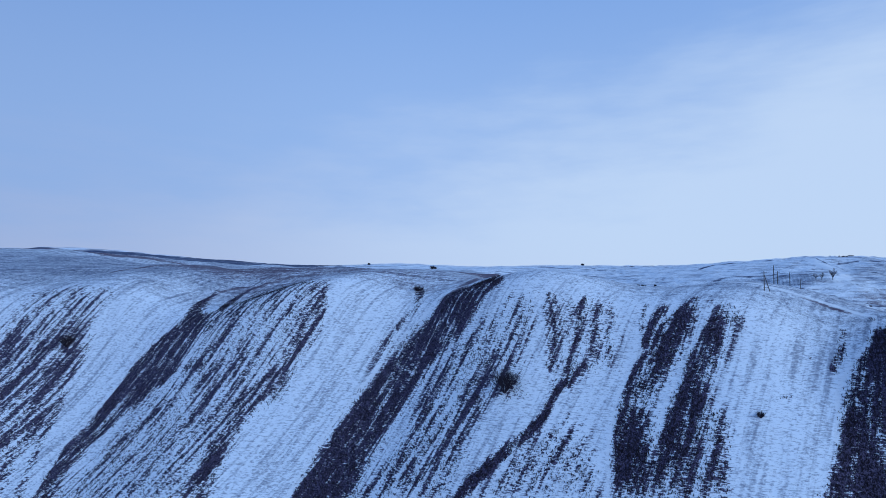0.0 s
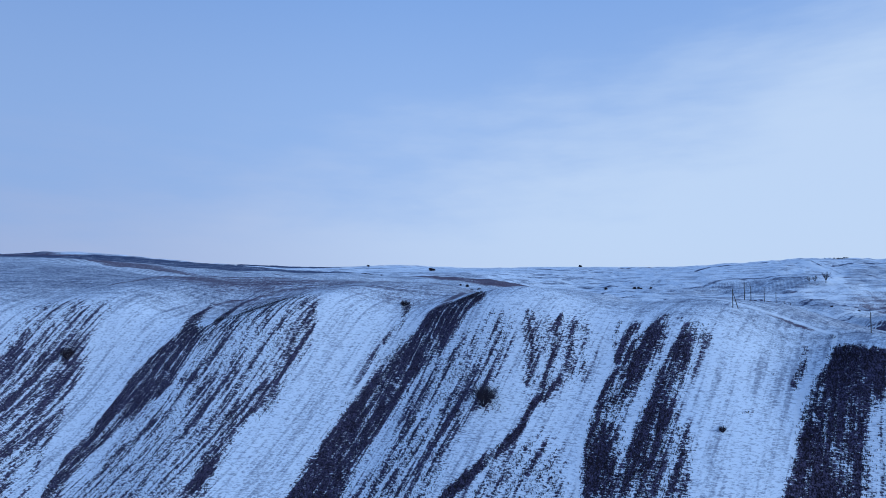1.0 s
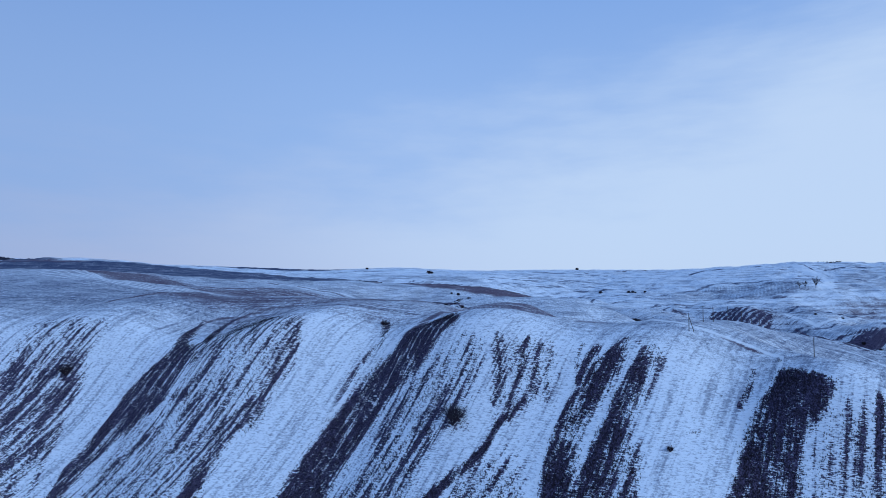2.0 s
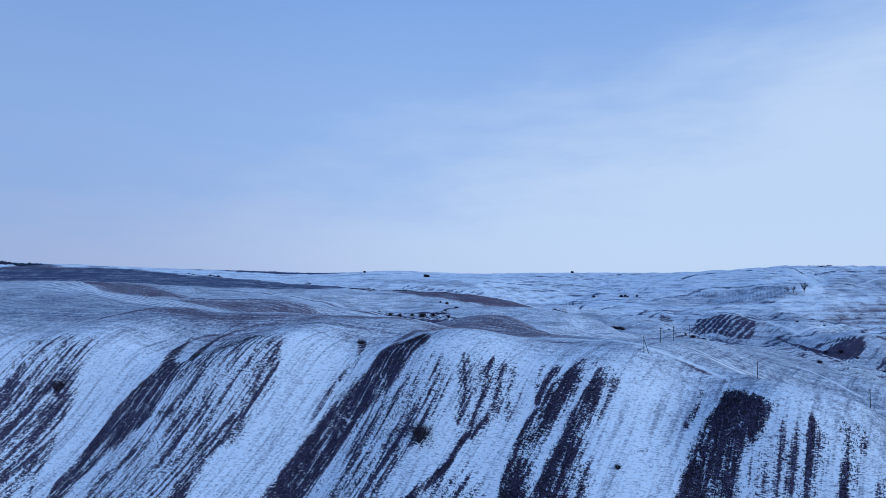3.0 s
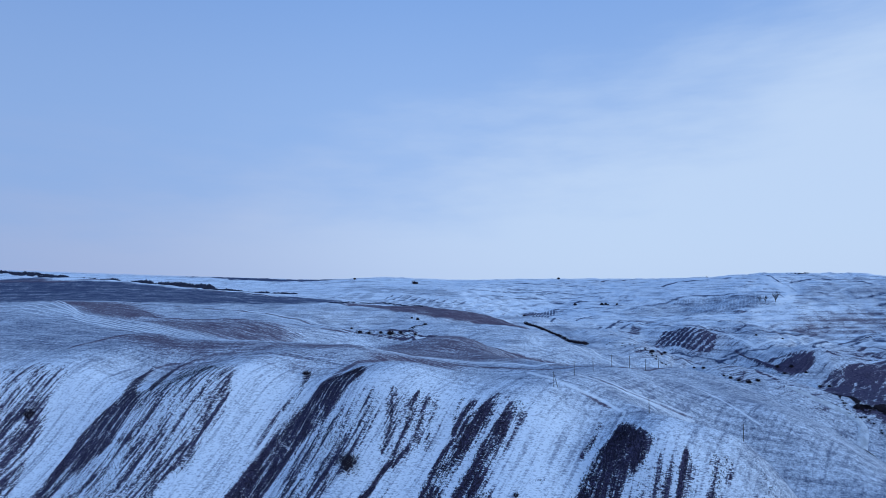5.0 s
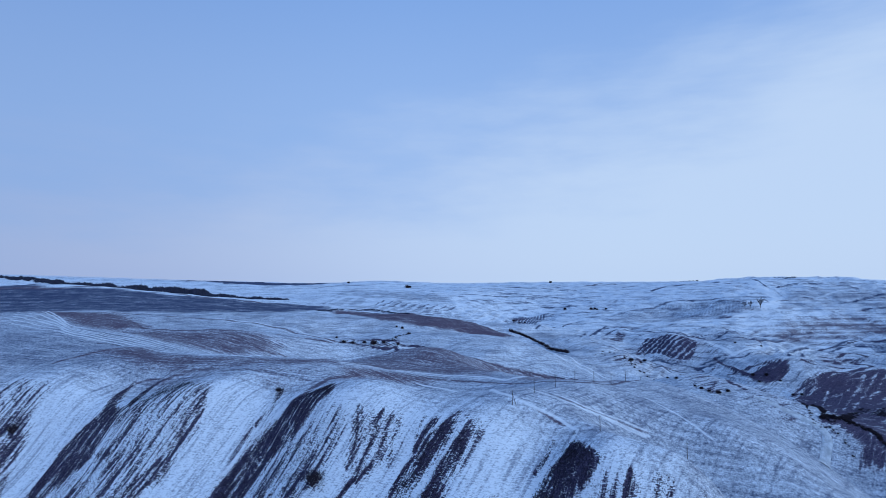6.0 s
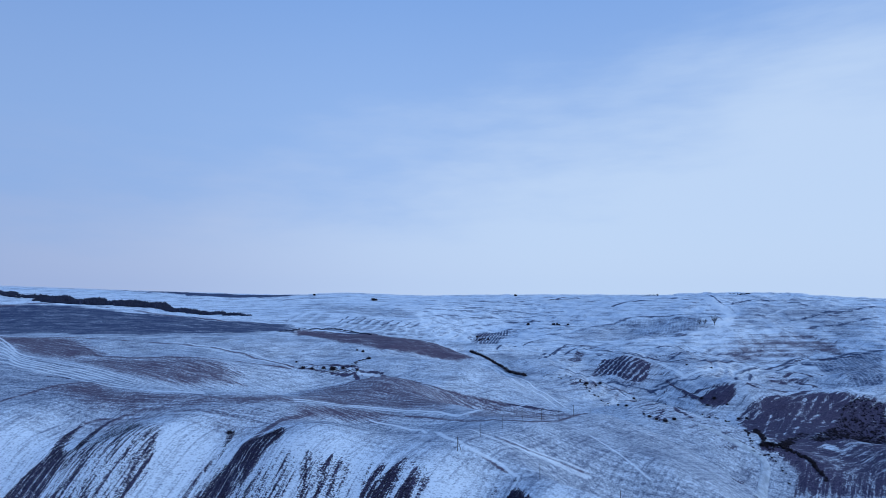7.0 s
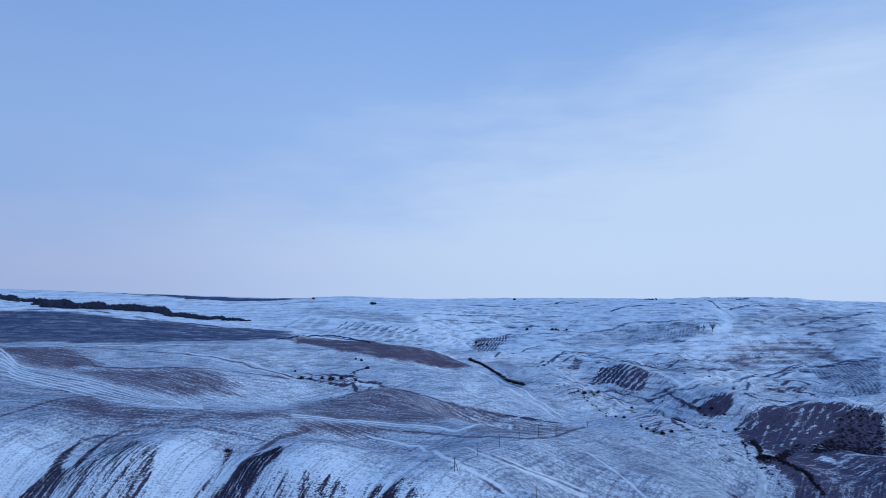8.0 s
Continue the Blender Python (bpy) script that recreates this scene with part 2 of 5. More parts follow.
def sheet(name, x, y, z, wrap):
    """A mesh over a grid of rows and columns; wrap closes the columns into a ring."""
    rows, cols = x.shape
    me = bpy.data.meshes.new(name)
    co = np.stack([x, y, z], -1).reshape(-1, 3).astype(np.float32)
    me.vertices.add(len(co))
    me.vertices.foreach_set("co", co.ravel())
    i, j = np.meshgrid(np.arange(rows - 1), np.arange(cols if wrap else cols - 1), indexing="ij")
    k = (j + 1) % cols
    quads = np.stack([i * cols + j, (i + 1) * cols + j, (i + 1) * cols + k, i * cols + k], -1).reshape(-1, 4)[:, ::-1]
    n = len(quads)
    me.loops.add(n * 4)
    me.loops.foreach_set("vertex_index", quads.ravel().astype(np.int32))
    me.polygons.add(n)
    me.polygons.foreach_set("loop_start", np.arange(0, n * 4, 4, dtype=np.int32))
    me.polygons.foreach_set("use_smooth", np.ones(n, bool))
    me.update(calc_edges=True)
    return me


gx, gy = ground_grid()
SCRUB, SOIL, GRASS, PATH_SNOW = (np.zeros(gx.shape) for _ in range(4))
GRASS += (0.60 + 0.1 * step(-40, -200, gx) - 0.14 * step(330, 480, gy) - 0.36 * step(650, 950, gy)) * (0.62 * step(-6, 12, gy - brow(gx)) + 0.38 * step(2, 40, gy - brow(gx)))


def near_line(pts, px, py):
    """Distance to a line of (x, y, half-width), the half-width beside, the side and the way along, in metres."""
    best = np.full(px.shape, 1e9)
    half, side, along = np.ones(px.shape), np.zeros(px.shape), np.zeros(px.shape)
    run = 0.0
    for (ax, ay, aw), (bx, by, bw) in zip(pts, pts[1:]):
        dx, dy = bx - ax, by - ay
        length = math.hypot(dx, dy) + 1e-6
        t = np.clip(((px - ax) * dx + (py - ay) * dy) / length ** 2, 0, 1)
        d = np.hypot(px - ax - t * dx, py - ay - t * dy)
        s = ((px - ax) * dy - (py - ay) * dx) / length
        hit = d < best
        best = np.where(hit, d, best)
        half = np.where(hit, aw + (bw - aw) * t, half)
        side = np.where(hit, s, side)
        along = np.where(hit, run + t * length, along)
        run += length
    return best, half, side, along, run


def window(pts, pad):
    xs, ys = [p[0] for p in pts], [p[1] for p in pts]
    return (gx > min(xs) - pad) & (gx < max(xs) + pad) & (gy > min(ys) - pad) & (gy < max(ys) + pad)


def rounded(pts):
    """The same line with its corners eased: two more points on each stretch."""
    if len(pts) < 3:
        return pts
    p = np.array([pts[0]] + list(pts) + [pts[-1]], float)
    out = []
    for a, b, c, d in zip(p, p[1:], p[2:], p[3:]):
        for t in (0.0, 1 / 3, 2 / 3):
            out.append(tuple(0.5 * (2 * b + (c - a) * t + (2 * a - 5 * b + 4 * c - d) * t * t + (3 * b - a - 3 * c + d) * t ** 3)))
    return out + [tuple(p[-1])]


def ragged(x, y):
    """Uneven growth, clump by clump."""
    a = np.sin(x * 0.83 + 2.1 * np.sin(y * 0.47)) * np.sin(y * 0.71 + 1.7 * np.sin(x * 0.39))
    b = np.sin(x * 0.21 + 1.9 * np.sin(y * 0.13)) * np.sin(y * 0.17 + 2.3 * np.sin(x * 0.11))
    return 0.9 + 0.13 * a + 0.15 * b


def strip(cover, pts, level, streak=0.0):
    """Lays a cover along a line; streak: the spacing of bare rows within it, metres."""
    pts = rounded(pts)
    sel = window(pts, 3 * max(p[2] for p in pts) + 4)
    px, py = gx[sel], gy[sel]
    d, half, side, along, run = near_line(pts, px, py)
    if cover is SCRUB and run > 25:
        half = half * (0.45 + 0.55 * step(0, 10, along + 2.5 * side * math.copysign(1, pts[1][0] - pts[0][0]) * 0.6)) + 0.3
    if cover is SCRUB and level >= 0.75 and max(p[2] for p in pts) > 3:
        # a clean windward edge with a drift along it, frayed on the other side
        right = step(-0.4, 0.4, -side / half)
        v = level * (1 - step(0.75 - 0.45 * right, 1.2 + 1.2 * right, d / half))
        drift = 0.7 * (1 - right) * step(1.0, 1.12, d / half) * (1 - step(1.18, 1.4, d / half)) * step(3, 12, along)
        PATH_SNOW[sel] = np.maximum(PATH_SNOW[sel], drift)
    else:
        v = level * (1 - step(0.35, 1.9, d / half))
    if cover is SCRUB:
        v = v * ragged(px, py)
        if max(p[2] for p in pts) > 1.6:
            v = v * (0.93 + 0.11 * np.sin((side + 0.5 * np.sin(along / 5.0)) * 2 * math.pi / 2.3))
    v = v * (0.95 + 0.08 * np.sin(along / 7.0 + 1.7 * np.sin(side / 2.3)) + 0.06 * np.sin(along / 2.9 + side / 1.9))
    if cover is SCRUB and run > 25 and max(p[2] for p in pts) > 2:
        top = 0.6 if level >= 0.75 else 0.75
        v = v * (top + (1 - top) * step(0, 11, along) * (1 - step(run - 6, run, along)))
    if streak:
        wob = side + 0.8 * np.sin(along / 9.0) + 0.5 * np.sin(along / 3.7 + side)
        v = v * (0.85 + 0.32 * np.sin(wob * 2 * math.pi / streak))
    if cover is None:
        # snow lying in a runnel of the scrub
        SCRUB[sel] = SCRUB[sel] * (1 - v)
    else:
        cover[sel] = np.maximum(cover[sel], v)


def area(cover, pts, level, soft_edge, rows=None):
    """Lays a cover over a field with a soft edge; rows: (dx, dy, spacing, depth) of stripes in it."""
    if cover is SOIL:
        soft_edge = 1.7 * soft_edge
    sel = window(pts, 2 * soft_edge)
    px, py = gx[sel], gy[sel]
    inside = np.zeros(px.shape, bool)
    d = np.full(px.shape, 1e9)
    for (ax, ay), (bx, by) in zip(pts, pts[1:] + pts[:1]):
        dx, dy = bx - ax, by - ay
        cross = (ay > py) != (by > py)
        inside ^= cross & (px < ax + (py - ay) * dx / (dy if dy else 1e-9))
        t = np.clip(((px - ax) * dx + (py - ay) * dy) / (dx * dx + dy * dy + 1e-9), 0, 1)
        d = np.minimum(d, np.hypot(px - ax - t * dx, py - ay - t * dy))
    v = level * step(-soft_edge, soft_edge, np.where(inside, d, -d))
    if rows:
        dx, dy, spacing, depth = rows
        n = math.hypot(dx, dy)
        s = (px * dy - py * dx) / n
        u = (px * dx + py * dy) / n
        s = s + 0.12 * spacing * np.sin(u / (2.3 * spacing)) + 0.9 * ruts(px * 0.5 + 70, py * 0.5)
        v = v * (1 - depth * step(0.1, 1.0, np.sin(s * 2 * math.pi / spacing)))
    if cover is SCRUB:
        v = v * ragged(px, py)
    cover[sel] = np.maximum(cover[sel], v)


strip(PATH_SNOW, [(688, 1083, 4.9), (682, 1020, 4.7), (642, 940, 5.2), (609, 911, 6.3)], 0.9, 0)
strip(PATH_SNOW, [(707, 1154, 6.3), (688, 1083, 4.9)], 0.9, 0)
strip(GRASS, [(-1513, 1892, 15), (-1202, 1945, 15), (-1017, 1986, 15), (-736, 1712, 15), (-594, 1652, 15), (-478, 1646, 15), (-319, 1660, 15)], 0.9)
strip(SOIL, [(-721, 921, 8), (-526, 935, 8), (-644, 1296, 8), (-377, 942, 8), (-272, 894, 8), (-192, 871, 8)], 0.6)
area(GRASS, [(-253, 1389), (-46, 1282), (85, 1179), (100, 1106), (33, 1057), (-30, 1129), (-147, 1265)], 0.55, 25)
strip(GRASS, [(110, 1231, 4), (201, 1271, 4), (291, 1261, 4)], 0.9)
strip(GRASS, [(159, 1202, 4), (261, 1225, 4)], 0.9)
strip(GRASS, [(31, 1295, 4), (137, 1306, 4), (243, 1298, 4)], 0.8)
strip(GRASS, [(223, 1376, 4), (381, 1320, 4)], 0.8)
strip(GRASS, [(283, 1205, 4), (350, 1166, 4)], 0.9)
strip(GRASS, [(111, 1395, 4), (193, 1349, 4)], 0.7)
strip(GRASS, [(268, 1284, 4), (410, 1213, 4)], 0.8)
strip(GRASS, [(-83, 1363, 4), (29, 1346, 4)], 0.7)
strip(GRASS, [(-198, 1541, 5), (-77, 1560, 5), (50, 1539, 5)], 0.7)
strip(GRASS, [(-282, 1506, 5), (-203, 1570, 5), (-191, 1588, 5)], 0.7)
strip(GRASS, [(132, 1096, 4), (218, 1173, 4)], 0.6)
strip(SCRUB, [(321, 1370, 3.8), (362, 1364, 3.8)], 0.98)
strip(SCRUB, [(412, 1371, 7.5), (476, 1371, 7.5)], 0.98)
strip(GRASS, [(488, 1289, 5.0), (519, 1301, 5.0)], 1.15)
strip(GRASS, [(513, 1180, 3.8), (557, 1200, 3.8)], 1.15)
strip(GRASS, [(566, 1189, 6.2), (645, 1169, 6.2)], 1.15)
strip(GRASS, [(655, 1151, 5.0), (677, 1145, 5.0)], 1.15)
strip(GRASS, [(554, 1444, 2.5), (693, 1538, 2.5), (800, 1530, 2.5)], 1.15)
strip(GRASS, [(272, 1129, 1.9), (336, 1096, 1.9), (379, 1082, 1.9)], 1.15)
strip(GRASS, [(201, 725, 1.6), (261, 855, 1.6), (296, 894, 1.6)], 1.15)
strip(GRASS, [(245, 652, 1.6), (306, 810, 1.6), (328, 832, 1.6)], 1.15)
strip(GRASS, [(336, 1096, 3), (431, 1066, 3), (513, 1076, 3), (571, 1050, 3), (614, 999, 3), (628, 944, 3)], 0.95)
area(GRASS, [(313, 977), (428, 1058), (510, 1067), (568, 1044), (608, 965), (571, 898), (511, 907), (415, 851), (334, 892)], 0.62, 7, (54, 96, 5, 0.35))
strip(PATH_SNOW, [(294, 883, 3), (375, 839, 3), (478, 872, 3), (562, 890, 3), (625, 900, 3)], 0.9)
strip(GRASS, [(264, 732, 1.9), (320, 834, 1.9), (339, 840, 1.9), (399, 804, 1.9), (447, 816, 1.9)], 1.15)
strip(GRASS, [(307, 781, 1.9), (332, 812, 1.9), (356, 804, 1.9), (398, 751, 1.9), (469, 784, 1.9)], 1.15)
strip(GRASS, [(351, 757, 2.2), (366, 682, 2.2), (396, 681, 2.2), (452, 656, 2.2), (662, 807, 2.2), (716, 794, 2.2), (781, 767, 2.2)], 1.15)
strip(GRASS, [(415, 672, 1.9), (435, 685, 1.9), (539, 805, 1.9), (641, 845, 1.9)], 1.15)
strip(GRASS, [(359, 586, 1.9), (392, 587, 1.9), (428, 592, 1.9), (531, 682, 1.9), (648, 785, 1.9), (684, 786, 1.9)], 1.15)
strip(GRASS, [(368, 594, 1.9), (396, 595, 1.9)], 1.15)
strip(GRASS, [(288, 571, 1.9), (325, 624, 1.9), (339, 604, 1.9)], 1.15)
strip(SCRUB, [(281, 564, 1.5), (320, 589, 1.5), (344, 583, 1.5)], 0.68)
area(GRASS, [(406, 652), (660, 803), (648, 785), (407, 621)], 0.6, 5, (2, -11, 6, 0.5))
area(SOIL, [(444, 689), (591, 854), (648, 873), (737, 894), (768, 854), (751, 807), (658, 829), (549, 792)], 0.6, 20)
area(GRASS, [(706, 1073), (833, 1074), (1012, 1067), (795, 785), (755, 892), (617, 886)], 0.6, 70)
strip(GRASS, [(718, 1075, 2.5), (755, 1099, 2.5), (835, 1078, 2.5), (861, 1047, 2.5)], 1.15)
strip(GRASS, [(709, 979, 2.5), (739, 993, 2.5)], 1.15)
strip(GRASS, [(850, 999, 3.8), (881, 997, 3.8)], 1.15)
strip(GRASS, [(758, 956, 2.5), (826, 980, 2.5), (888, 993, 2.5), (1006, 1060, 2.5)], 1.15)
strip(GRASS, [(771, 915, 2.5), (840, 926, 2.5), (918, 948, 2.5)], 1.15)
strip(PATH_SNOW, [(735, 987, 2), (801, 1023, 2), (841, 1035, 2)], 0.8)
area(GRASS, [(684, 786), (738, 789), (779, 765), (583, 519), (636, 639), (663, 731)], 0.78, 6, (-49, -120, 5, 0.35))
strip(GRASS, [(692, 799, 2.5), (741, 793, 2.5), (782, 770, 2.5)], 1.15)
strip(SCRUB, [(542, 663, 1.9), (567, 667, 1.9)], 1.00)
strip(SCRUB, [(575, 683, 2.5), (611, 712, 2.5), (612, 679, 2.5)], 1.00)
strip(SCRUB, [(584, 670, 2.5), (598, 659, 2.5), (601, 651, 2.5)], 1.00)
area(GRASS, [(525, 653), (567, 679), (574, 667), (598, 659), (581, 655), (530, 643)], 0.6, 4)
strip(SCRUB, [(441, 531, 1.5), (456, 525, 1.5), (490, 532, 1.5)], 0.78)
strip(GRASS, [(433, 539, 1.5), (520, 662, 1.5)], 1.15)
area(SCRUB, [(390, 533), (400, 536), (419, 535), (428, 529), (422, 517), (402, 514), (388, 522)], 0.88, 4)
strip(SCRUB, [(377, 552, 1.9), (399, 544, 1.9), (414, 537, 1.9)], 0.78)
area(SCRUB, [(363, 541), (371, 533), (370, 517), (353, 519)], 0.75, 3)
area(SCRUB, [(292, 407), (371, 504), (362, 491), (294, 401)], 0.7, 3)
area(SCRUB, [(282, 430), (361, 544), (392, 507), (380, 494), (300, 400), (283, 417)], 0.35, 6)
area(SCRUB, [(256, 558), (303, 597), (293, 563), (263, 546)], 0.45, 4)
area(SCRUB, [(307, 389), (368, 459), (352, 372), (350, 359), (333, 372)], 0.3, 8)
area(SCRUB, [(247, 649), (331, 690), (368, 594), (409, 566), (436, 521), (410, 467), (335, 380), (307, 392), (281, 424), (270, 545)], 0.13, 25)
area(SCRUB, [(217, 866), (317, 1001), (395, 793), (436, 688), (559, 779), (433, 539), (379, 586), (318, 699), (247, 649)], 0.13, 25)
area(SOIL, [(-97, 290), (-71, 300), (-20, 293), (48, 243), (12, 256), (-34, 269)], 0.45, 20)
area(GRASS, [(-73, 866), (-52, 969), (-14, 1085), (46, 998), (108, 959), (119, 907), (59, 753), (5, 810)], 0.55, 18, (15, 163, 17, 0.7))
area(GRASS, [(-143, 931), (-152, 1164), (-73, 1109), (-65, 984), (-99, 901)], 0.5, 10, (-13, 181, 30, 0.8))
area(SCRUB, [(371, 487), (417, 479), (362, 384), (348, 378), (383, 466)], 0.4, 10)
strip(SCRUB, [(383, 596, 1.6), (386, 552, 1.6), (390, 533, 1.6)], 0.8)
strip(GRASS, [(259, 603, 1.4), (277, 597, 1.4), (307, 611, 1.4), (325, 584, 1.4), (329, 542, 1.4)], 1.15)
strip(PATH_SNOW, [(277, 595, 1.5), (300, 584, 1.5), (324, 579, 1.5), (329, 542, 1.5)], 0.9)
strip(GRASS, [(330, 619, 1.4), (351, 601, 1.4), (363, 581, 1.4)], 1.15)
strip(PATH_SNOW, [(389, 644, 2.0), (398, 617, 2.0), (417, 597, 2.0), (538, 695, 2.0), (672, 795, 2.0)], 0.9)
area(SCRUB, [(409, 488), (426, 503), (446, 508), (482, 519), (516, 526), (543, 520), (537, 505), (499, 485), (446, 433), (428, 438), (373, 405)], 0.92, 7)
area(SCRUB, [(441, 505), (478, 517), (494, 519), (478, 502), (455, 484), (447, 486), (460, 499), (446, 500)], 0.98, 7)
area(SCRUB, [(518, 500), (541, 514), (561, 513), (572, 506), (543, 470), (481, 436), (443, 426), (437, 430), (471, 457)], 1.0, 8)
strip(SCRUB, [(406, 489, 1.6), (426, 503, 1.6), (446, 509, 1.6), (482, 520, 1.6), (517, 536, 1.6)], 1)
area(SCRUB, [(365, 381), (369, 386), (379, 391), (386, 386), (427, 436), (446, 433), (463, 434), (432, 410), (399, 373), (388, 367), (385, 375), (374, 378)], 1.0, 4)
area(SCRUB, [(403, 376), (438, 404), (535, 460), (444, 346), (391, 351)], 0.5, 8, (41, 5, 6, 0.85))
strip(PATH_SNOW, [(604, 646, 2), (552, 533, 2), (568, 518, 2)], 0.9)
area(SCRUB, [(335, 685), (355, 671), (381, 642), (376, 625), (362, 608), (343, 616), (334, 641), (306, 651)], 0.92, 3, (-39, -21, 7, 0.85))
area(SCRUB, [(290, 696), (333, 808), (338, 779), (308, 688)], 0.6, 4)
strip(GRASS, [(345, 767, 1.8), (366, 752, 1.8), (374, 662, 1.8), (422, 655, 1.8)], 1.15)
strip(GRASS, [(-707, 904, 4), (-424, 887, 4), (-300, 851, 4), (-167, 848, 4)], 1.2)
strip(GRASS, [(-1513, 1892, 40), (-1251, 1935, 40), (-1137, 1962, 40), (-1017, 1986, 40), (-866, 1992, 40), (-607, 1684, 40), (-478, 1646, 40), (-312, 1631, 40)], 1.3)
area(GRASS, [(-587, 1655), (-300, 1581), (-423, 1574), (-551, 1583)], 1.4, 8)
area(GRASS, [(187, 970), (212, 1110), (249, 1127), (285, 1133), (248, 993), (196, 750), (175, 742)], 0.95, 8, (57, 235, 6, 0.6))
area(SCRUB, [(201, 1046), (226, 1113), (248, 1105), (231, 982), (196, 874)], 0.55, 5, (57, 235, 6, 0.7))
strip(None, [(440, 504, 0.93), (432, 497, 0.93), (416, 485, 0.93)], 0.40)
strip(None, [(449, 498, 0.87), (436, 485, 0.87), (376, 405, 0.87)], 0.38)
strip(None, [(454, 489, 0.87), (437, 468, 0.87), (384, 400, 0.87)], 0.38)
strip(None, [(494, 515, 0.99), (477, 499, 0.99), (455, 479, 0.99), (426, 446, 0.99)], 0.40)
strip(None, [(510, 520, 1.05), (488, 501, 1.05), (464, 479, 1.05), (432, 443, 1.05)], 0.40)
strip(None, [(522, 521, 0.81), (504, 507, 0.81), (474, 482, 0.81)], 0.38)
strip(None, [(531, 519, 0.81), (509, 503, 0.81), (470, 466, 0.81)], 0.38)
strip(None, [(537, 515, 0.74), (520, 504, 0.74), (505, 493, 0.74)], 0.36)
strip(None, [(544, 513, 0.62), (530, 504, 0.62)], 0.31)
strip(None, [(476, 505, 0.68), (461, 492, 0.68)], 0.36)
strip(None, [(445, 429, 0.74), (417, 406, 0.74), (389, 382, 0.74)], 0.40)
strip(PATH_SNOW, [(696, 1142, 5), (684, 1094, 5), (682, 1038, 5), (670, 991, 5), (630, 928, 5), (601, 906, 5)], 1.0)
# crest, mound, brown ridge and the fields beyond
area(GRASS, [(-1038, 1307), (-586, 909), (-485, 934), (-404, 914), (-249, 874), (-110, 886), (-75, 725), (-183, 692), (-277, 629), (-392, 628), (-538, 696)], 0.95, 22)
strip(GRASS, [(-716, 913, 4), (-577, 896, 4), (-470, 907, 4), (-345, 887, 4), (-227, 877, 4), (-107, 871, 4)], 1.25)
strip(GRASS, [(-694, 886, 4), (-558, 869, 4), (-447, 867, 4), (-324, 841, 4), (-214, 840, 4), (-101, 843, 4)], 1.25)
strip(GRASS, [(-680, 869, 4), (-544, 849, 4), (-422, 823, 4), (-299, 787, 4), (-201, 802, 4), (-96, 820, 4)], 1.25)
strip(GRASS, [(-666, 852, 4), (-533, 833, 4), (-405, 795, 4), (-292, 772, 4), (-192, 773, 4), (-86, 775, 4)], 1.25)
strip(GRASS, [(-655, 839, 4), (-511, 802, 4), (-375, 742, 4), (-272, 728, 4), (-179, 736, 4), (-83, 760, 4)], 1.25)
strip(GRASS, [(-637, 817, 4), (-481, 758, 4), (-356, 709, 4), (-266, 714, 4), (-175, 722, 4), (-81, 751, 4)], 1.25)
strip(GRASS, [(-613, 788, 4), (-439, 696, 4), (-336, 674, 4), (-255, 689, 4), (-169, 707, 4), (-78, 737, 4)], 1.25)
strip(PATH_SNOW, [(-503, 666, 2.5), (-363, 586, 2.5), (-316, 600, 2.5), (-267, 611, 2.5), (-201, 647, 2.5), (-69, 697, 2.5)], 0.8)
strip(SOIL, [(-473, 628, 2.2), (-336, 547, 2.2), (-294, 564, 2.2), (-270, 585, 2.2), (-225, 591, 2.2), (-188, 584, 2.2), (-143, 582, 2.2), (-102, 574, 2.2), (-67, 556, 2.2), (-33, 528, 2.2)], 0.85)
area(SOIL, [(-376, 524), (-333, 542), (-298, 560), (-275, 568), (-245, 541), (-212, 506), (-228, 485), (-253, 472), (-285, 496), (-315, 516), (-366, 540)], 0.8, 9)
strip(PATH_SNOW, [(-179, 593, 1.5), (-145, 588, 1.5), (-111, 582, 1.5), (-78, 577, 1.5), (-35, 536, 1.5)], 0.85)
strip(PATH_SNOW, [(-160, 577, 1.3), (-120, 569, 1.3), (-89, 559, 1.3), (-33, 526, 1.3)], 0.8)
strip(SOIL, [(-254, 541, 2.2), (-228, 515, 2.2), (-208, 498, 2.2), (-172, 498, 2.2), (-136, 503, 2.2), (-115, 505, 2.2), (-95, 513, 2.2), (-63, 518, 2.2), (-35, 524, 2.2)], 0.9)
area(SOIL, [(-230, 475), (-205, 492), (-172, 496), (-131, 502), (-97, 501), (-76, 487), (-74, 465), (-93, 446), (-121, 428), (-149, 423), (-180, 436)], 0.68, 10)
strip(SOIL, [(-160, 437, 2.5), (-141, 451, 2.5), (-121, 451, 2.5), (-102, 456, 2.5), (-79, 464, 2.5), (-62, 466, 2.5)], 0.6)
strip(SOIL, [(-121, 429, 2), (-99, 449, 2), (-77, 456, 2)], 0.5)
strip(PATH_SNOW, [(-477, 690, 1), (-305, 510, 1), (-269, 472, 1), (-242, 457, 1), (-215, 441, 1), (-190, 432, 1), (-170, 426, 1), (-148, 415, 1), (-130, 408, 1), (-115, 408, 1), (-101, 415, 1), (-55, 339, 1)], 0.9)
strip(PATH_SNOW, [(-439, 636, 1), (-295, 494, 1), (-264, 463, 1), (-230, 436, 1), (-208, 427, 1), (-188, 423, 1), (-169, 418, 1), (-148, 408, 1), (-130, 400, 1), (-115, 400, 1), (-100, 406, 1), (-54, 335, 1)], 0.75)
strip(PATH_SNOW, [(-367, 536, 1), (-287, 481, 1), (-255, 450, 1), (-224, 424, 1), (-205, 418, 1), (-186, 415, 1), (-168, 410, 1), (-148, 402, 1), (-130, 392, 1), (-114, 389, 1), (-85, 359, 1), (-53, 333, 1)], 0.9)
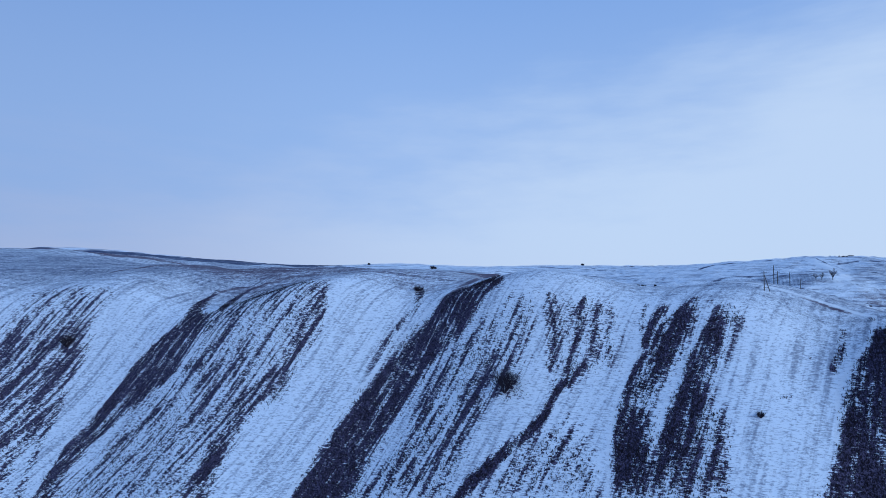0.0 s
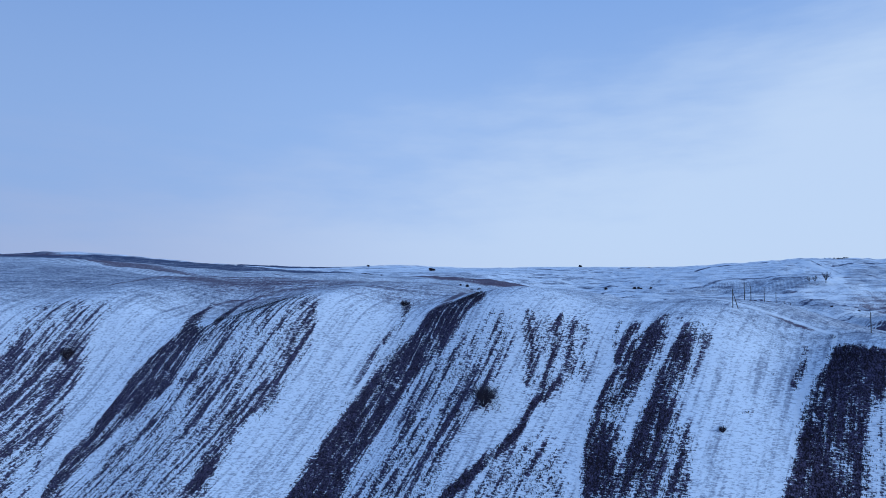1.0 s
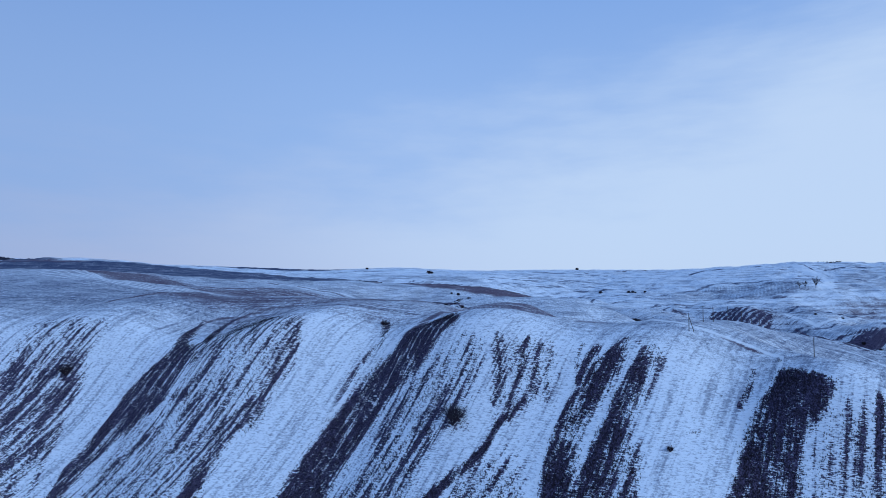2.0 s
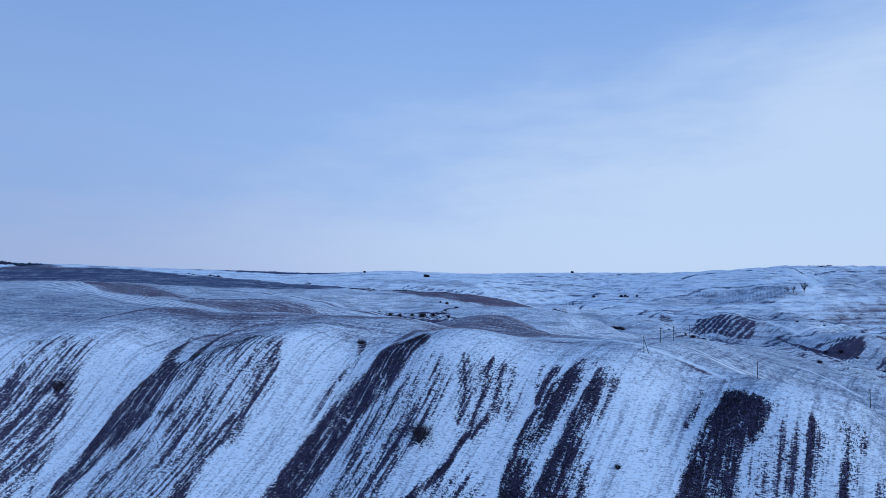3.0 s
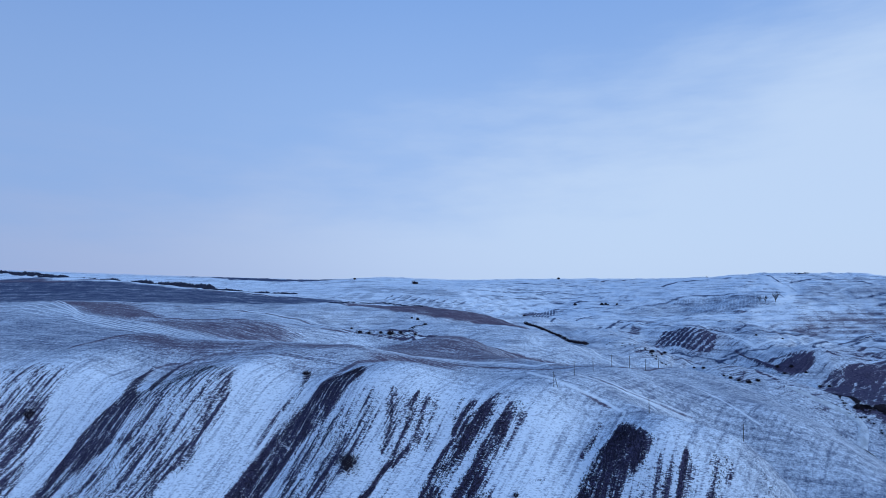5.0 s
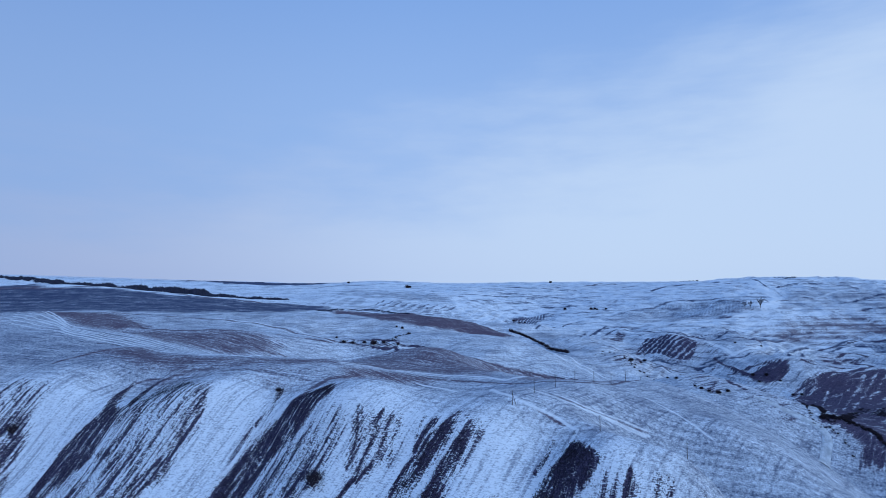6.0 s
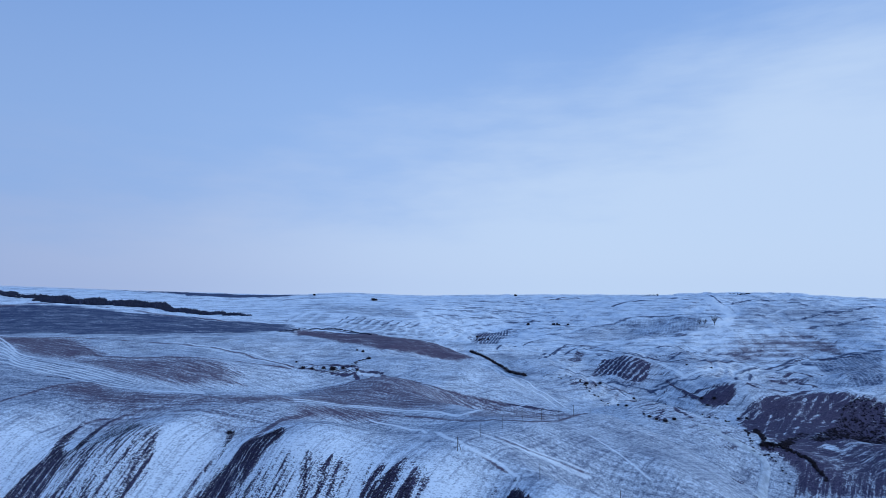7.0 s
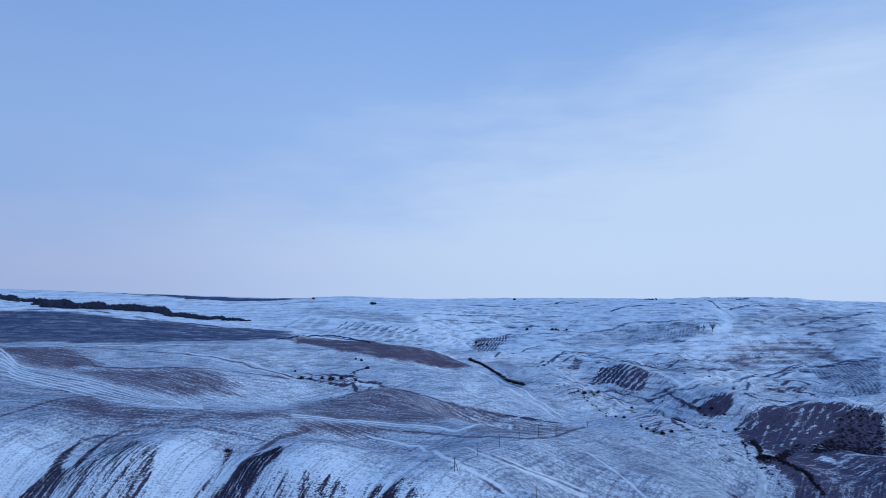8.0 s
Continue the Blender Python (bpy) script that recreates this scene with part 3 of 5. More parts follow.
strip(PATH_SNOW, [(-343, 502, 1), (-279, 468, 1), (-247, 436, 1), (-221, 418, 1), (-203, 413, 1), (-185, 410, 1), (-168, 405, 1), (-148, 395, 1), (-127, 380, 1), (-108, 366, 1), (-83, 350, 1), (-51, 329, 1)], 0.75)
strip(PATH_SNOW, [(-331, 485, 1), (-272, 457, 1), (-239, 424, 1), (-218, 412, 1), (-202, 408, 1), (-185, 405, 1), (-167, 398, 1), (-147, 388, 1), (-125, 370, 1), (-108, 360, 1), (-80, 338, 1), (-50, 326, 1)], 0.75)
strip(PATH_SNOW, [(-322, 470, 1), (-261, 439, 1), (-233, 414, 1), (-215, 406, 1), (-201, 403, 1), (-184, 399, 1), (-166, 391, 1), (-142, 372, 1), (-123, 359, 1), (-108, 352, 1), (-81, 332, 1), (-49, 323, 1)], 0.9)
strip(PATH_SNOW, [(-311, 453, 1), (-246, 417, 1), (-228, 406, 1), (-213, 400, 1), (-199, 396, 1), (-184, 393, 1), (-164, 381, 1), (-138, 357, 1), (-124, 353, 1), (-111, 347, 1), (-82, 329, 1), (-49, 321, 1)], 0.75)
strip(GRASS, [(-281, 478, 5), (-218, 427, 5), (-175, 414, 5), (-132, 391, 5), (-90, 355, 5)], 0.75)
strip(SCRUB, [(-190, 386, 1.5), (-182, 387, 1.5), (-173, 384, 1.5)], 0.9)
strip(SCRUB, [(-160, 366, 1.3), (-150, 364, 1.3), (-140, 358, 1.3)], 0.8)
strip(SOIL, [(-178, 317, 1.6), (-171, 324, 1.6), (-166, 333, 2), (-160, 343, 2.4), (-154, 353, 2.6), (-141, 359, 2.2)], 0.85)
area(SOIL, [(-160, 340), (-153, 351), (-138, 358), (-106, 337), (-75, 320), (-46, 314), (-11, 322), (-6, 401), (14, 306), (-9, 290), (-40, 296), (-66, 299), (-91, 300), (-112, 308), (-139, 327)], 0.7, 9)
strip(SOIL, [(-87, 295, 2.5), (-71, 296, 3), (-50, 296, 4), (-28, 303, 4), (-8, 313, 3.5), (-4, 392, 3)], 0.6)
strip(GRASS, [(-95, 315, 0.8), (-70, 302, 0.8), (-34, 275, 0.8)], 0.75)
strip(GRASS, [(-85, 312, 0.8), (-61, 297, 0.8), (-25, 273, 0.8)], 0.75)
strip(GRASS, [(-75, 309, 0.8), (-51, 293, 0.8), (-17, 272, 0.8)], 0.75)
strip(GRASS, [(-66, 305, 0.8), (-41, 287, 0.8), (-9, 270, 0.8)], 0.75)
strip(GRASS, [(-57, 303, 0.8), (-31, 282, 0.8), (-1, 268, 0.8)], 0.75)
strip(GRASS, [(-47, 300, 0.8), (-22, 280, 0.8), (7, 264, 0.8)], 0.75)
strip(GRASS, [(-38, 297, 0.8), (-14, 278, 0.8), (17, 257, 0.8)], 0.75)
strip(SCRUB, [(-36, 570, 1.4), (-20, 551, 1.4), (-9, 540, 1.4), (12, 536, 1.4)], 0.95)
strip(SCRUB, [(-31, 529, 1.5), (-13, 528, 1.5), (3, 523, 1.5), (21, 517, 1.5), (34, 512, 1.5), (52, 425, 1.5)], 0.85)
strip(SCRUB, [(-8, 551, 1.8), (6, 541, 1.8), (15, 534, 1.8), (25, 531, 1.8), (33, 526, 1.8)], 1)
strip(SCRUB, [(36, 521, 1.4), (47, 518, 1.4), (59, 513, 1.4)], 0.95)
strip(PATH_SNOW, [(23, 523, 2), (35, 518, 2), (56, 511, 2)], 0.9)
area(SCRUB, [(3, 536), (33, 525), (40, 514), (23, 519), (5, 526)], 0.5, 3)
area(SOIL, [(-6, 413), (8, 410), (22, 413), (40, 420), (47, 508), (69, 431), (88, 487), (109, 464), (142, 467), (179, 462), (166, 450), (111, 332), (69, 345), (31, 326), (14, 313)], 0.62, 6)
area(SOIL, [(22, 411), (41, 417), (54, 425), (69, 426), (89, 432), (109, 460), (120, 455), (89, 395), (55, 389), (34, 377)], 0.5, 20)
strip(SOIL, [(-7, 418, 1.6), (8, 413, 1.6), (22, 416, 1.6), (40, 421, 1.6), (47, 508, 1.6), (65, 504, 1.6), (88, 488, 1.6), (109, 465, 1.6), (142, 467, 1.6), (179, 462, 1.6)], 0.9)
strip(SCRUB, [(176, 463, 0.8), (192, 460, 1.4), (207, 457, 1.6), (220, 456, 1.5), (227, 452, 0.9)], 0.95)
strip(PATH_SNOW, [(14, 315, 1.5), (31, 327, 1.5), (50, 338, 1.5), (70, 341, 1.5), (90, 336, 1.5), (110, 329, 1.5), (130, 320, 1.5), (179, 447, 1.5)], 0.9)
strip(PATH_SNOW, [(15, 308, 0.9), (32, 321, 0.9), (60, 335, 0.9), (94, 329, 0.9), (129, 314, 0.9)], 0.7)
area(SOIL, [(17, 301), (33, 313), (51, 327), (70, 332), (83, 324), (72, 313), (53, 305), (36, 295), (21, 282)], 0.72, 6)
area(SOIL, [(173, 460), (194, 456), (227, 450), (207, 344), (194, 317), (172, 285), (152, 281), (136, 305), (122, 317), (139, 329)], 0.55, 5)
strip(SOIL, [(87, 323, 1.6), (110, 312, 1.6), (136, 288, 1.6), (157, 271, 1.6), (171, 280, 1.6), (194, 313, 1.6), (218, 345, 1.6)], 0.85)
strip(PATH_SNOW, [(151, 450, 0.8), (187, 450, 0.8), (217, 442, 0.8)], 0.6)
strip(PATH_SNOW, [(144, 339, 0.8), (189, 446, 0.8), (191, 329, 0.8)], 0.6)
strip(PATH_SNOW, [(146, 327, 0.8), (170, 321, 0.8), (190, 322, 0.8)], 0.6)
strip(PATH_SNOW, [(148, 306, 0.8), (168, 302, 0.8), (188, 316, 0.8)], 0.6)
strip(PATH_SNOW, [(149, 291, 0.8), (167, 286, 0.8), (187, 311, 0.8)], 0.6)
strip(PATH_SNOW, [(64, 309, 0.8), (78, 306, 0.9), (91, 299, 1), (100, 291, 1.1), (107, 234, 1.4), (116, 220, 1.3), (121, 215, 1.1), (127, 211, 1), (135, 207, 0.9), (139, 202, 0.8), (142, 198, 0.8)], 0.75)
strip(SOIL, [(127, 210, 0.7), (133, 206, 0.7), (138, 201, 0.7)], 0.7)
strip(PATH_SNOW, [(123, 253, 0.8), (129, 234, 0.8), (138, 229, 0.8), (150, 229, 0.8), (161, 232, 0.8), (176, 234, 0.8), (187, 233, 0.8)], 0.72)
strip(PATH_SNOW, [(139, 235, 0.7), (151, 233, 0.7), (164, 235, 0.7), (176, 237, 0.7), (187, 236, 0.7)], 0.7)
strip(PATH_SNOW, [(131, 235, 0.7), (141, 228, 0.7), (153, 229, 0.7), (169, 232, 0.7), (185, 232, 0.7)], 0.62)
strip(SOIL, [(137, 232, 0.7), (150, 231, 0.7), (163, 234, 0.7), (187, 235, 0.7)], 0.6)
strip(PATH_SNOW, [(171, 277, 0.7), (181, 284, 0.7), (193, 286, 0.7), (200, 281, 0.7)], 0.65)
strip(PATH_SNOW, [(200, 276, 0.7), (204, 265, 0.7), (208, 256, 0.7), (212, 248, 0.7), (215, 243, 0.7), (218, 237, 0.7), (220, 234, 0.7)], 0.7)
area(GRASS, [(78, 301), (113, 300), (143, 272), (170, 275), (192, 305), (213, 335), (206, 298), (187, 233), (161, 230), (138, 227), (117, 239)], 0.5, 20)
area(GRASS, [(219, 341), (230, 334), (238, 328), (249, 320), (289, 378), (305, 372), (284, 308), (261, 249), (217, 234), (208, 250), (199, 273)], 0.72, 24)
area(GRASS, [(23, 272), (72, 307), (104, 231), (115, 213), (104, 217), (77, 236), (46, 236), (30, 239)], 0.7, 10)
strip(PATH_SNOW, [(170, 645, 1.2), (188, 615, 1.2), (195, 530, 1.2), (218, 512, 1.2), (234, 460, 1.2)], 0.9)
strip(PATH_SNOW, [(186, 629, 1.2), (204, 587, 1.2), (217, 537, 1.2), (231, 517, 1.2), (241, 476, 1.2)], 0.9)
area(GRASS, [(157, 659), (178, 647), (196, 538), (220, 507), (233, 457), (251, 460), (254, 527), (228, 558), (206, 598), (187, 633)], 0.55, 5)
area(GRASS, [(-58, 656), (-1, 634), (62, 614), (110, 633), (142, 643), (158, 525), (179, 501), (214, 476), (168, 466), (131, 472), (96, 481), (65, 507), (53, 515), (27, 534), (-43, 587)], 0.3, 12)
area(GRASS, [(81, 537), (99, 614), (123, 533), (134, 513), (107, 504), (79, 513)], 0.5, 6)
area(SOIL, [(-81, 766), (-43, 786), (2, 758), (57, 721), (92, 729), (119, 716), (145, 696), (165, 666), (142, 646), (103, 631), (52, 619), (-3, 642), (-66, 698)], 0.95, 5)
strip(SOIL, [(-81, 769, 2), (-43, 788, 2), (2, 760, 2), (56, 727, 2), (92, 732, 2)], 1)
strip(GRASS, [(-91, 817, 3), (-24, 800, 3), (42, 758, 3), (100, 825, 3)], 1.1)
# scrub rows on the steep face, and the valley sides
area(SCRUB, [(-210, 284), (-203, 297), (-177, 295), (-159, 286), (-161, 277), (-159, 271), (-162, 260), (-163, 248), (-165, 221), (-181, 222), (-210, 273)], 0.58, 6, (-10, -18, 3.2, 0.45))
strip(SCRUB, [(-199, 282, 2.3), (-198, 278, 3.9), (-200, 275, 4.5), (-201, 273, 4.5)], 0.85)
strip(SCRUB, [(-178, 275, 3.0), (-181, 272, 3.0), (-183, 269, 3.0), (-187, 263, 3.0), (-190, 260, 3.0)], 0.85)
strip(SCRUB, [(-171, 274, 2.7), (-175, 268, 2.7), (-179, 263, 2.7), (-182, 255, 2.7), (-184, 251, 2.7)], 0.8)
strip(SCRUB, [(-163, 276, 2.4), (-165, 270, 2.4), (-170, 264, 2.4), (-173, 257, 2.4), (-176, 249, 2.4), (-178, 244, 2.3), (-178, 218, 2.3)], 0.8)
strip(SCRUB, [(-160, 272, 2.1), (-163, 265, 2.1), (-165, 259, 2.1), (-167, 252, 2.1), (-169, 245, 2.1), (-170, 238, 2.0), (-169, 218, 2.0)], 0.76)
strip(SCRUB, [(-162, 263, 1.6), (-163, 256, 1.6), (-162, 245, 1.5), (-161, 237, 1.5), (-154, 217, 1.4)], 0.6)
strip(SCRUB, [(-182, 274, 4.4), (-174, 274, 4.3), (-168, 272, 4.3)], 0.85)
strip(SCRUB, [(-112, 294, 1.6), (-115, 283, 2.8), (-115, 267, 3.2), (-121, 263, 3.2), (-128, 260, 3.4), (-133, 256, 3.7), (-137, 250, 3.7), (-141, 244, 3.7), (-145, 239, 3.7), (-146, 235, 3.7), (-147, 215, 3.6)], 0.95)
strip(SCRUB, [(-95, 292, 1.5), (-101, 283, 2.2), (-99, 261, 2.4), (-107, 257, 2.4), (-112, 253, 2.8), (-119, 252, 3.8), (-125, 248, 3.4), (-130, 245, 2.4), (-136, 241, 2.2), (-141, 237, 1.9), (-152, 216, 1.9)], 0.92)
area(SCRUB, [(-112, 273), (-100, 263), (-112, 252), (-121, 247), (-135, 239), (-143, 236), (-136, 248), (-125, 260)], 0.88, 4)
strip(SOIL, [(-86, 295, 1.1), (-96, 291, 1.1), (-101, 283, 0.9)], 0.8)
strip(SOIL, [(-115, 283, 0.9), (-110, 294, 1.0), (-96, 295, 0.9)], 0.6)
strip(SCRUB, [(-119, 252, 4.3), (-115, 250, 4.3)], 0.9)
strip(SCRUB, [(-105, 247, 2.5), (-99, 245, 2.5)], 0.85)
area(SCRUB, [(-93, 288), (-78, 288), (-51, 259), (-50, 248), (-57, 236), (-68, 227), (-75, 217), (-85, 200), (-149, 218), (-135, 232), (-126, 240), (-110, 248), (-97, 258)], 0.56, 6, (-20, -19, 2.6, 0.5))
strip(SCRUB, [(-84, 282, 1.2), (-80, 252, 1.1), (-84, 245, 1.1), (-94, 240, 1.1), (-103, 233, 1.1), (-110, 228, 1.1), (-113, 224, 1.1), (-120, 208, 1.1)], 0.6)
strip(SCRUB, [(-74, 278, 1.2), (-72, 250, 1.1), (-76, 243, 1.1), (-84, 238, 1.1), (-92, 231, 1.1), (-99, 224, 1.1), (-103, 220, 1.1), (-110, 204, 1.1)], 0.65)
strip(SCRUB, [(-62, 260, 1.1), (-64, 249, 1.1), (-68, 241, 1.1), (-77, 235, 1.1), (-84, 230, 1.1), (-91, 224, 1.1), (-95, 218, 1.1), (-99, 201, 1.1)], 0.6)
strip(SCRUB, [(-86, 265, 1.4), (-91, 252, 1.4), (-99, 246, 1.4), (-107, 241, 1.4), (-114, 236, 1.4), (-122, 233, 1.4), (-127, 230, 1.4), (-138, 214, 1.4)], 0.72)
strip(SCRUB, [(-51, 258, 1.5), (-51, 250, 2.5), (-54, 244, 3.0), (-60, 238, 3.4), (-63, 233, 3.7), (-69, 230, 3.9), (-76, 226, 3.9), (-79, 221, 3.9), (-81, 215, 3.8), (-84, 198, 3.7)], 0.92)
area(SCRUB, [(23, 245), (13, 244), (1, 244), (-5, 240), (-12, 238), (-17, 235), (-23, 231), (-31, 227), (-37, 221), (-44, 212), (-51, 199), (-34, 196), (-24, 207), (-18, 214), (-10, 219), (-5, 223), (3, 224), (11, 226), (17, 230), (24, 233)], 0.92, 3)
strip(SCRUB, [(23, 240, 1.7), (14, 236, 3.9), (5, 235, 5.9), (-2, 233, 6.6), (-9, 231, 6.9), (-16, 227, 7.3), (-22, 222, 7.5), (-29, 216, 8.2), (-34, 210, 8.4), (-43, 196, 8.3)], 1)
strip(SOIL, [(2, 242, 2.4), (7, 246, 2.8), (14, 260, 2.7), (21, 276, 2.4), (28, 294, 1.8)], 0.85)
strip(PATH_SNOW, [(11, 249, 0.6), (0, 246, 0.6), (-7, 241, 0.6), (-14, 238, 0.6), (-19, 235, 0.6), (-25, 231, 0.6), (-32, 227, 0.6)], 0.9)
strip(SCRUB, [(-9, 256, 2.6), (-11, 246, 1.2), (-14, 244, 1.2), (-18, 241, 1.0)], 0.75)
area(SCRUB, [(-27, 241), (-16, 242), (-19, 235), (-30, 228), (-30, 235)], 0.36, 4)
area(SCRUB, [(27, 226), (36, 222), (35, 213), (28, 206), (17, 202), (9, 191), (2, 181), (-29, 194), (-17, 204), (-8, 217), (0, 223), (14, 224)], 0.58, 6, (-23, -16, 4.5, 0.45))
strip(SCRUB, [(15, 223, 1.1), (6, 220, 1.1), (-1, 215, 1.1), (-8, 208, 1.1), (-12, 201, 1.1), (-20, 188, 1.1)], 0.6)
strip(SCRUB, [(23, 215, 1.1), (15, 210, 1.1), (8, 205, 1.1), (2, 198, 1.1), (0, 195, 1.1), (-5, 182, 1.1)], 0.55)
strip(SCRUB, [(6, 210, 1.1), (12, 208, 1.1), (17, 207, 1.1), (26, 208, 1.1)], 0.6)
area(SCRUB, [(15, 210), (26, 205), (29, 198), (23, 198), (16, 202)], 0.55, 4)
strip(SCRUB, [(48, 202, 1.2), (42, 199, 1.1), (37, 197, 0.9), (34, 193, 0.9), (28, 189, 1.0), (22, 187, 1.2), (2, 180, 1.2)], 0.95)
area(SCRUB, [(30, 189), (40, 192), (46, 186), (45, 168), (11, 178), (21, 186)], 0.52, 6, (-14, -10, 4, 0.4))
strip(SCRUB, [(40, 219, 2.6), (40, 213, 3.3), (39, 208, 2.7), (37, 204, 1.6)], 0.72)
strip(SCRUB, [(52, 217, 1.7), (48, 211, 2.0), (45, 206, 2.0), (43, 201, 2.5)], 0.8)
strip(SCRUB, [(57, 215, 1.5), (54, 210, 1.4), (51, 205, 1.4)], 0.6)
strip(SCRUB, [(61, 213, 1.3), (58, 207, 1.3), (56, 201, 1.2)], 0.66)
strip(SCRUB, [(78, 209, 1.4), (73, 206, 1.4), (69, 202, 1.4)], 0.72)
strip(SCRUB, [(73, 212, 1.1), (70, 208, 1.1), (69, 206, 1.1)], 0.55)
area(SCRUB, [(38, 221), (65, 217), (63, 206), (56, 199), (43, 196), (35, 198), (36, 207)], 0.44, 6)
strip(SCRUB, [(89, 210, 2.1), (83, 205, 3.3), (76, 201, 3.5), (71, 197, 4.1), (64, 193, 4.0), (60, 187, 4.5), (58, 182, 5.0), (56, 178, 5.2), (52, 165, 5.0)], 0.93)
strip(SCRUB, [(96, 203, 2.7), (91, 199, 2.9), (86, 194, 3.2), (81, 190, 3.4), (77, 185, 4.2), (73, 180, 5.0), (69, 174, 5.4), (62, 162, 5.3)], 0.9)
area(SCRUB, [(93, 206), (103, 203), (101, 197), (94, 192), (89, 189), (89, 196)], 0.55, 6)
area(SCRUB, [(78, 180), (84, 178), (82, 171), (76, 161), (66, 162), (74, 173)], 0.62, 6)
area(SCRUB, [(139, 192), (142, 190), (143, 182), (146, 176), (148, 173), (145, 171), (142, 169), (137, 169), (133, 168), (131, 164), (124, 157), (100, 159), (112, 169), (116, 174), (120, 179), (125, 183), (133, 186), (137, 190)], 0.92, 2.4)
strip(SCRUB, [(132, 196, 0.7), (127, 190, 1.1), (122, 186, 0.9)], 0.78)
strip(PATH_SNOW, [(143, 197, 0.6), (141, 194, 0.6), (136, 189, 0.6), (130, 186, 0.6), (123, 183, 0.6), (119, 180, 0.6), (115, 174, 0.6), (111, 169, 0.6)], 0.95)
area(SCRUB, [(100, 181), (107, 181), (106, 179), (101, 179)], 0.5, 2.4)
area(SCRUB, [(147, 171), (154, 168), (165, 168), (162, 163), (148, 154), (125, 158), (131, 164), (134, 168), (143, 169)], 0.52, 6, (-6, -6, 4, 0.45))
strip(SCRUB, [(158, 167, 1.7), (156, 164, 2.4), (152, 161, 2.1), (150, 159, 2.0), (144, 153, 2.0)], 0.82)
strip(SCRUB, [(169, 166, 2.1), (165, 160, 2.1), (161, 157, 2.1), (156, 151, 2.1)], 0.82)
strip(SCRUB, [(174, 167, 1.4), (171, 163, 1.4)], 0.6)
strip(SCRUB, [(148, 167, 1.2), (146, 164, 1.2)], 0.55)
strip(SCRUB, [(188, 166, 3.7), (185, 160, 3.6), (180, 157, 3.6), (167, 149, 3.5)], 0.7)
strip(SCRUB, [(394, 683, 0.9), (433, 641, 0.9), (536, 716, 1.0), (666, 803, 1.2), (727, 791, 1.2), (775, 755, 1.2)], 0.72)
strip(GRASS, [(439, 696, 1.1), (395, 685, 1.0), (370, 701, 1.0), (355, 758, 1.1)], 1.1)
area(SOIL, [(525, 792), (588, 851), (639, 866), (722, 888), (746, 876), (698, 851), (624, 840)], 0.42, 12)
area(GRASS, [(684, 770), (741, 780), (772, 752), (588, 525), (647, 639), (643, 676)], 0.6, 8)
strip(PATH_SNOW, [(364, 564, 0.9), (381, 572, 0.9), (394, 573, 0.9), (438, 600, 1.0), (533, 681, 1.1), (645, 771, 1.3)], 0.9)
strip(SCRUB, [(376, 580, 0.7), (368, 571, 0.7), (358, 563, 0.7)], 0.8)
strip(SCRUB, [(599, 712, 1.9), (629, 707, 1.9), (629, 684, 1.9)], 0.8)
area(SCRUB, [(543, 672), (593, 689), (606, 667), (581, 671), (544, 667)], 0.5, 5.2)
area(SCRUB, [(490, 485), (534, 503), (568, 501), (528, 453), (455, 413), (446, 426)], 0.92, 5.2)
area(SCRUB, [(380, 395), (420, 447), (429, 436), (430, 418), (415, 398), (401, 395)], 0.92, 6)
area(SCRUB, [(404, 382), (412, 376), (428, 376), (415, 352), (391, 353), (393, 363)], 0.92, 6)
area(SCRUB, [(434, 377), (476, 388), (447, 352), (434, 353)], 0.6, 6.5)
strip(SCRUB, [(347, 389, 0.6), (358, 384, 0.6), (366, 378, 0.8), (371, 370, 1.1)], 0.7)
strip(SCRUB, [(362, 552, 2.1), (320, 432, 1.7), (321, 417, 1.7), (324, 410, 1.7), (324, 406, 1.6)], 0.9)
area(SCRUB, [(379, 388), (435, 420), (450, 406), (530, 453), (478, 373), (445, 334), (369, 347), (383, 364), (377, 376)], 0.8, 6.5)
area(SCRUB, [(326, 352), (339, 355), (335, 352), (293, 285)], 0.92, 3)
strip(GRASS, [(726, 1178, 2.1), (702, 1100, 2.0), (702, 1056, 1.9), (691, 1015, 1.9)], 1.1)
strip(PATH_SNOW, [(692, 1121, 2.3), (689, 1087, 2.3), (702, 1065, 2.2), (684, 1000, 2.1), (644, 944, 2.0), (612, 911, 1.9)], 1)
strip(SCRUB, [(418, 1452, 3.1), (446, 1425, 3.0)], 0.9)
strip(SCRUB, [(436, 1381, 5.2), (477, 1443, 5.4), (496, 1389, 5.2)], 0.9)
strip(SCRUB, [(333, 1396, 2.2), (363, 1400, 2.2)], 0.9)
area(GRASS, [(-223, 1443), (-138, 1467), (-18, 1280), (89, 1149), (112, 1130), (22, 1072), (-102, 1151), (-193, 1304)], 0.45, 30)
strip(GRASS, [(-46, 955, 1.5), (-42, 1071, 1.7)], 0.95)
strip(GRASS, [(-31, 957, 1.5), (-23, 1054, 1.7)], 0.95)
strip(GRASS, [(-15, 954, 1.5), (-6, 1051, 1.7)], 0.95)
strip(GRASS, [(0, 953, 1.5), (11, 1053, 1.7)], 0.95)
strip(GRASS, [(15, 946, 1.5), (28, 1052, 1.7)], 0.95)
strip(GRASS, [(31, 940, 1.5), (46, 1039, 1.7)], 0.95)
strip(GRASS, [(45, 942, 1.5), (63, 1031, 1.6)], 0.95)
strip(GRASS, [(60, 950, 1.5), (80, 1029, 1.6)], 0.95)
strip(GRASS, [(75, 967, 1.5), (97, 1039, 1.7)], 0.95)
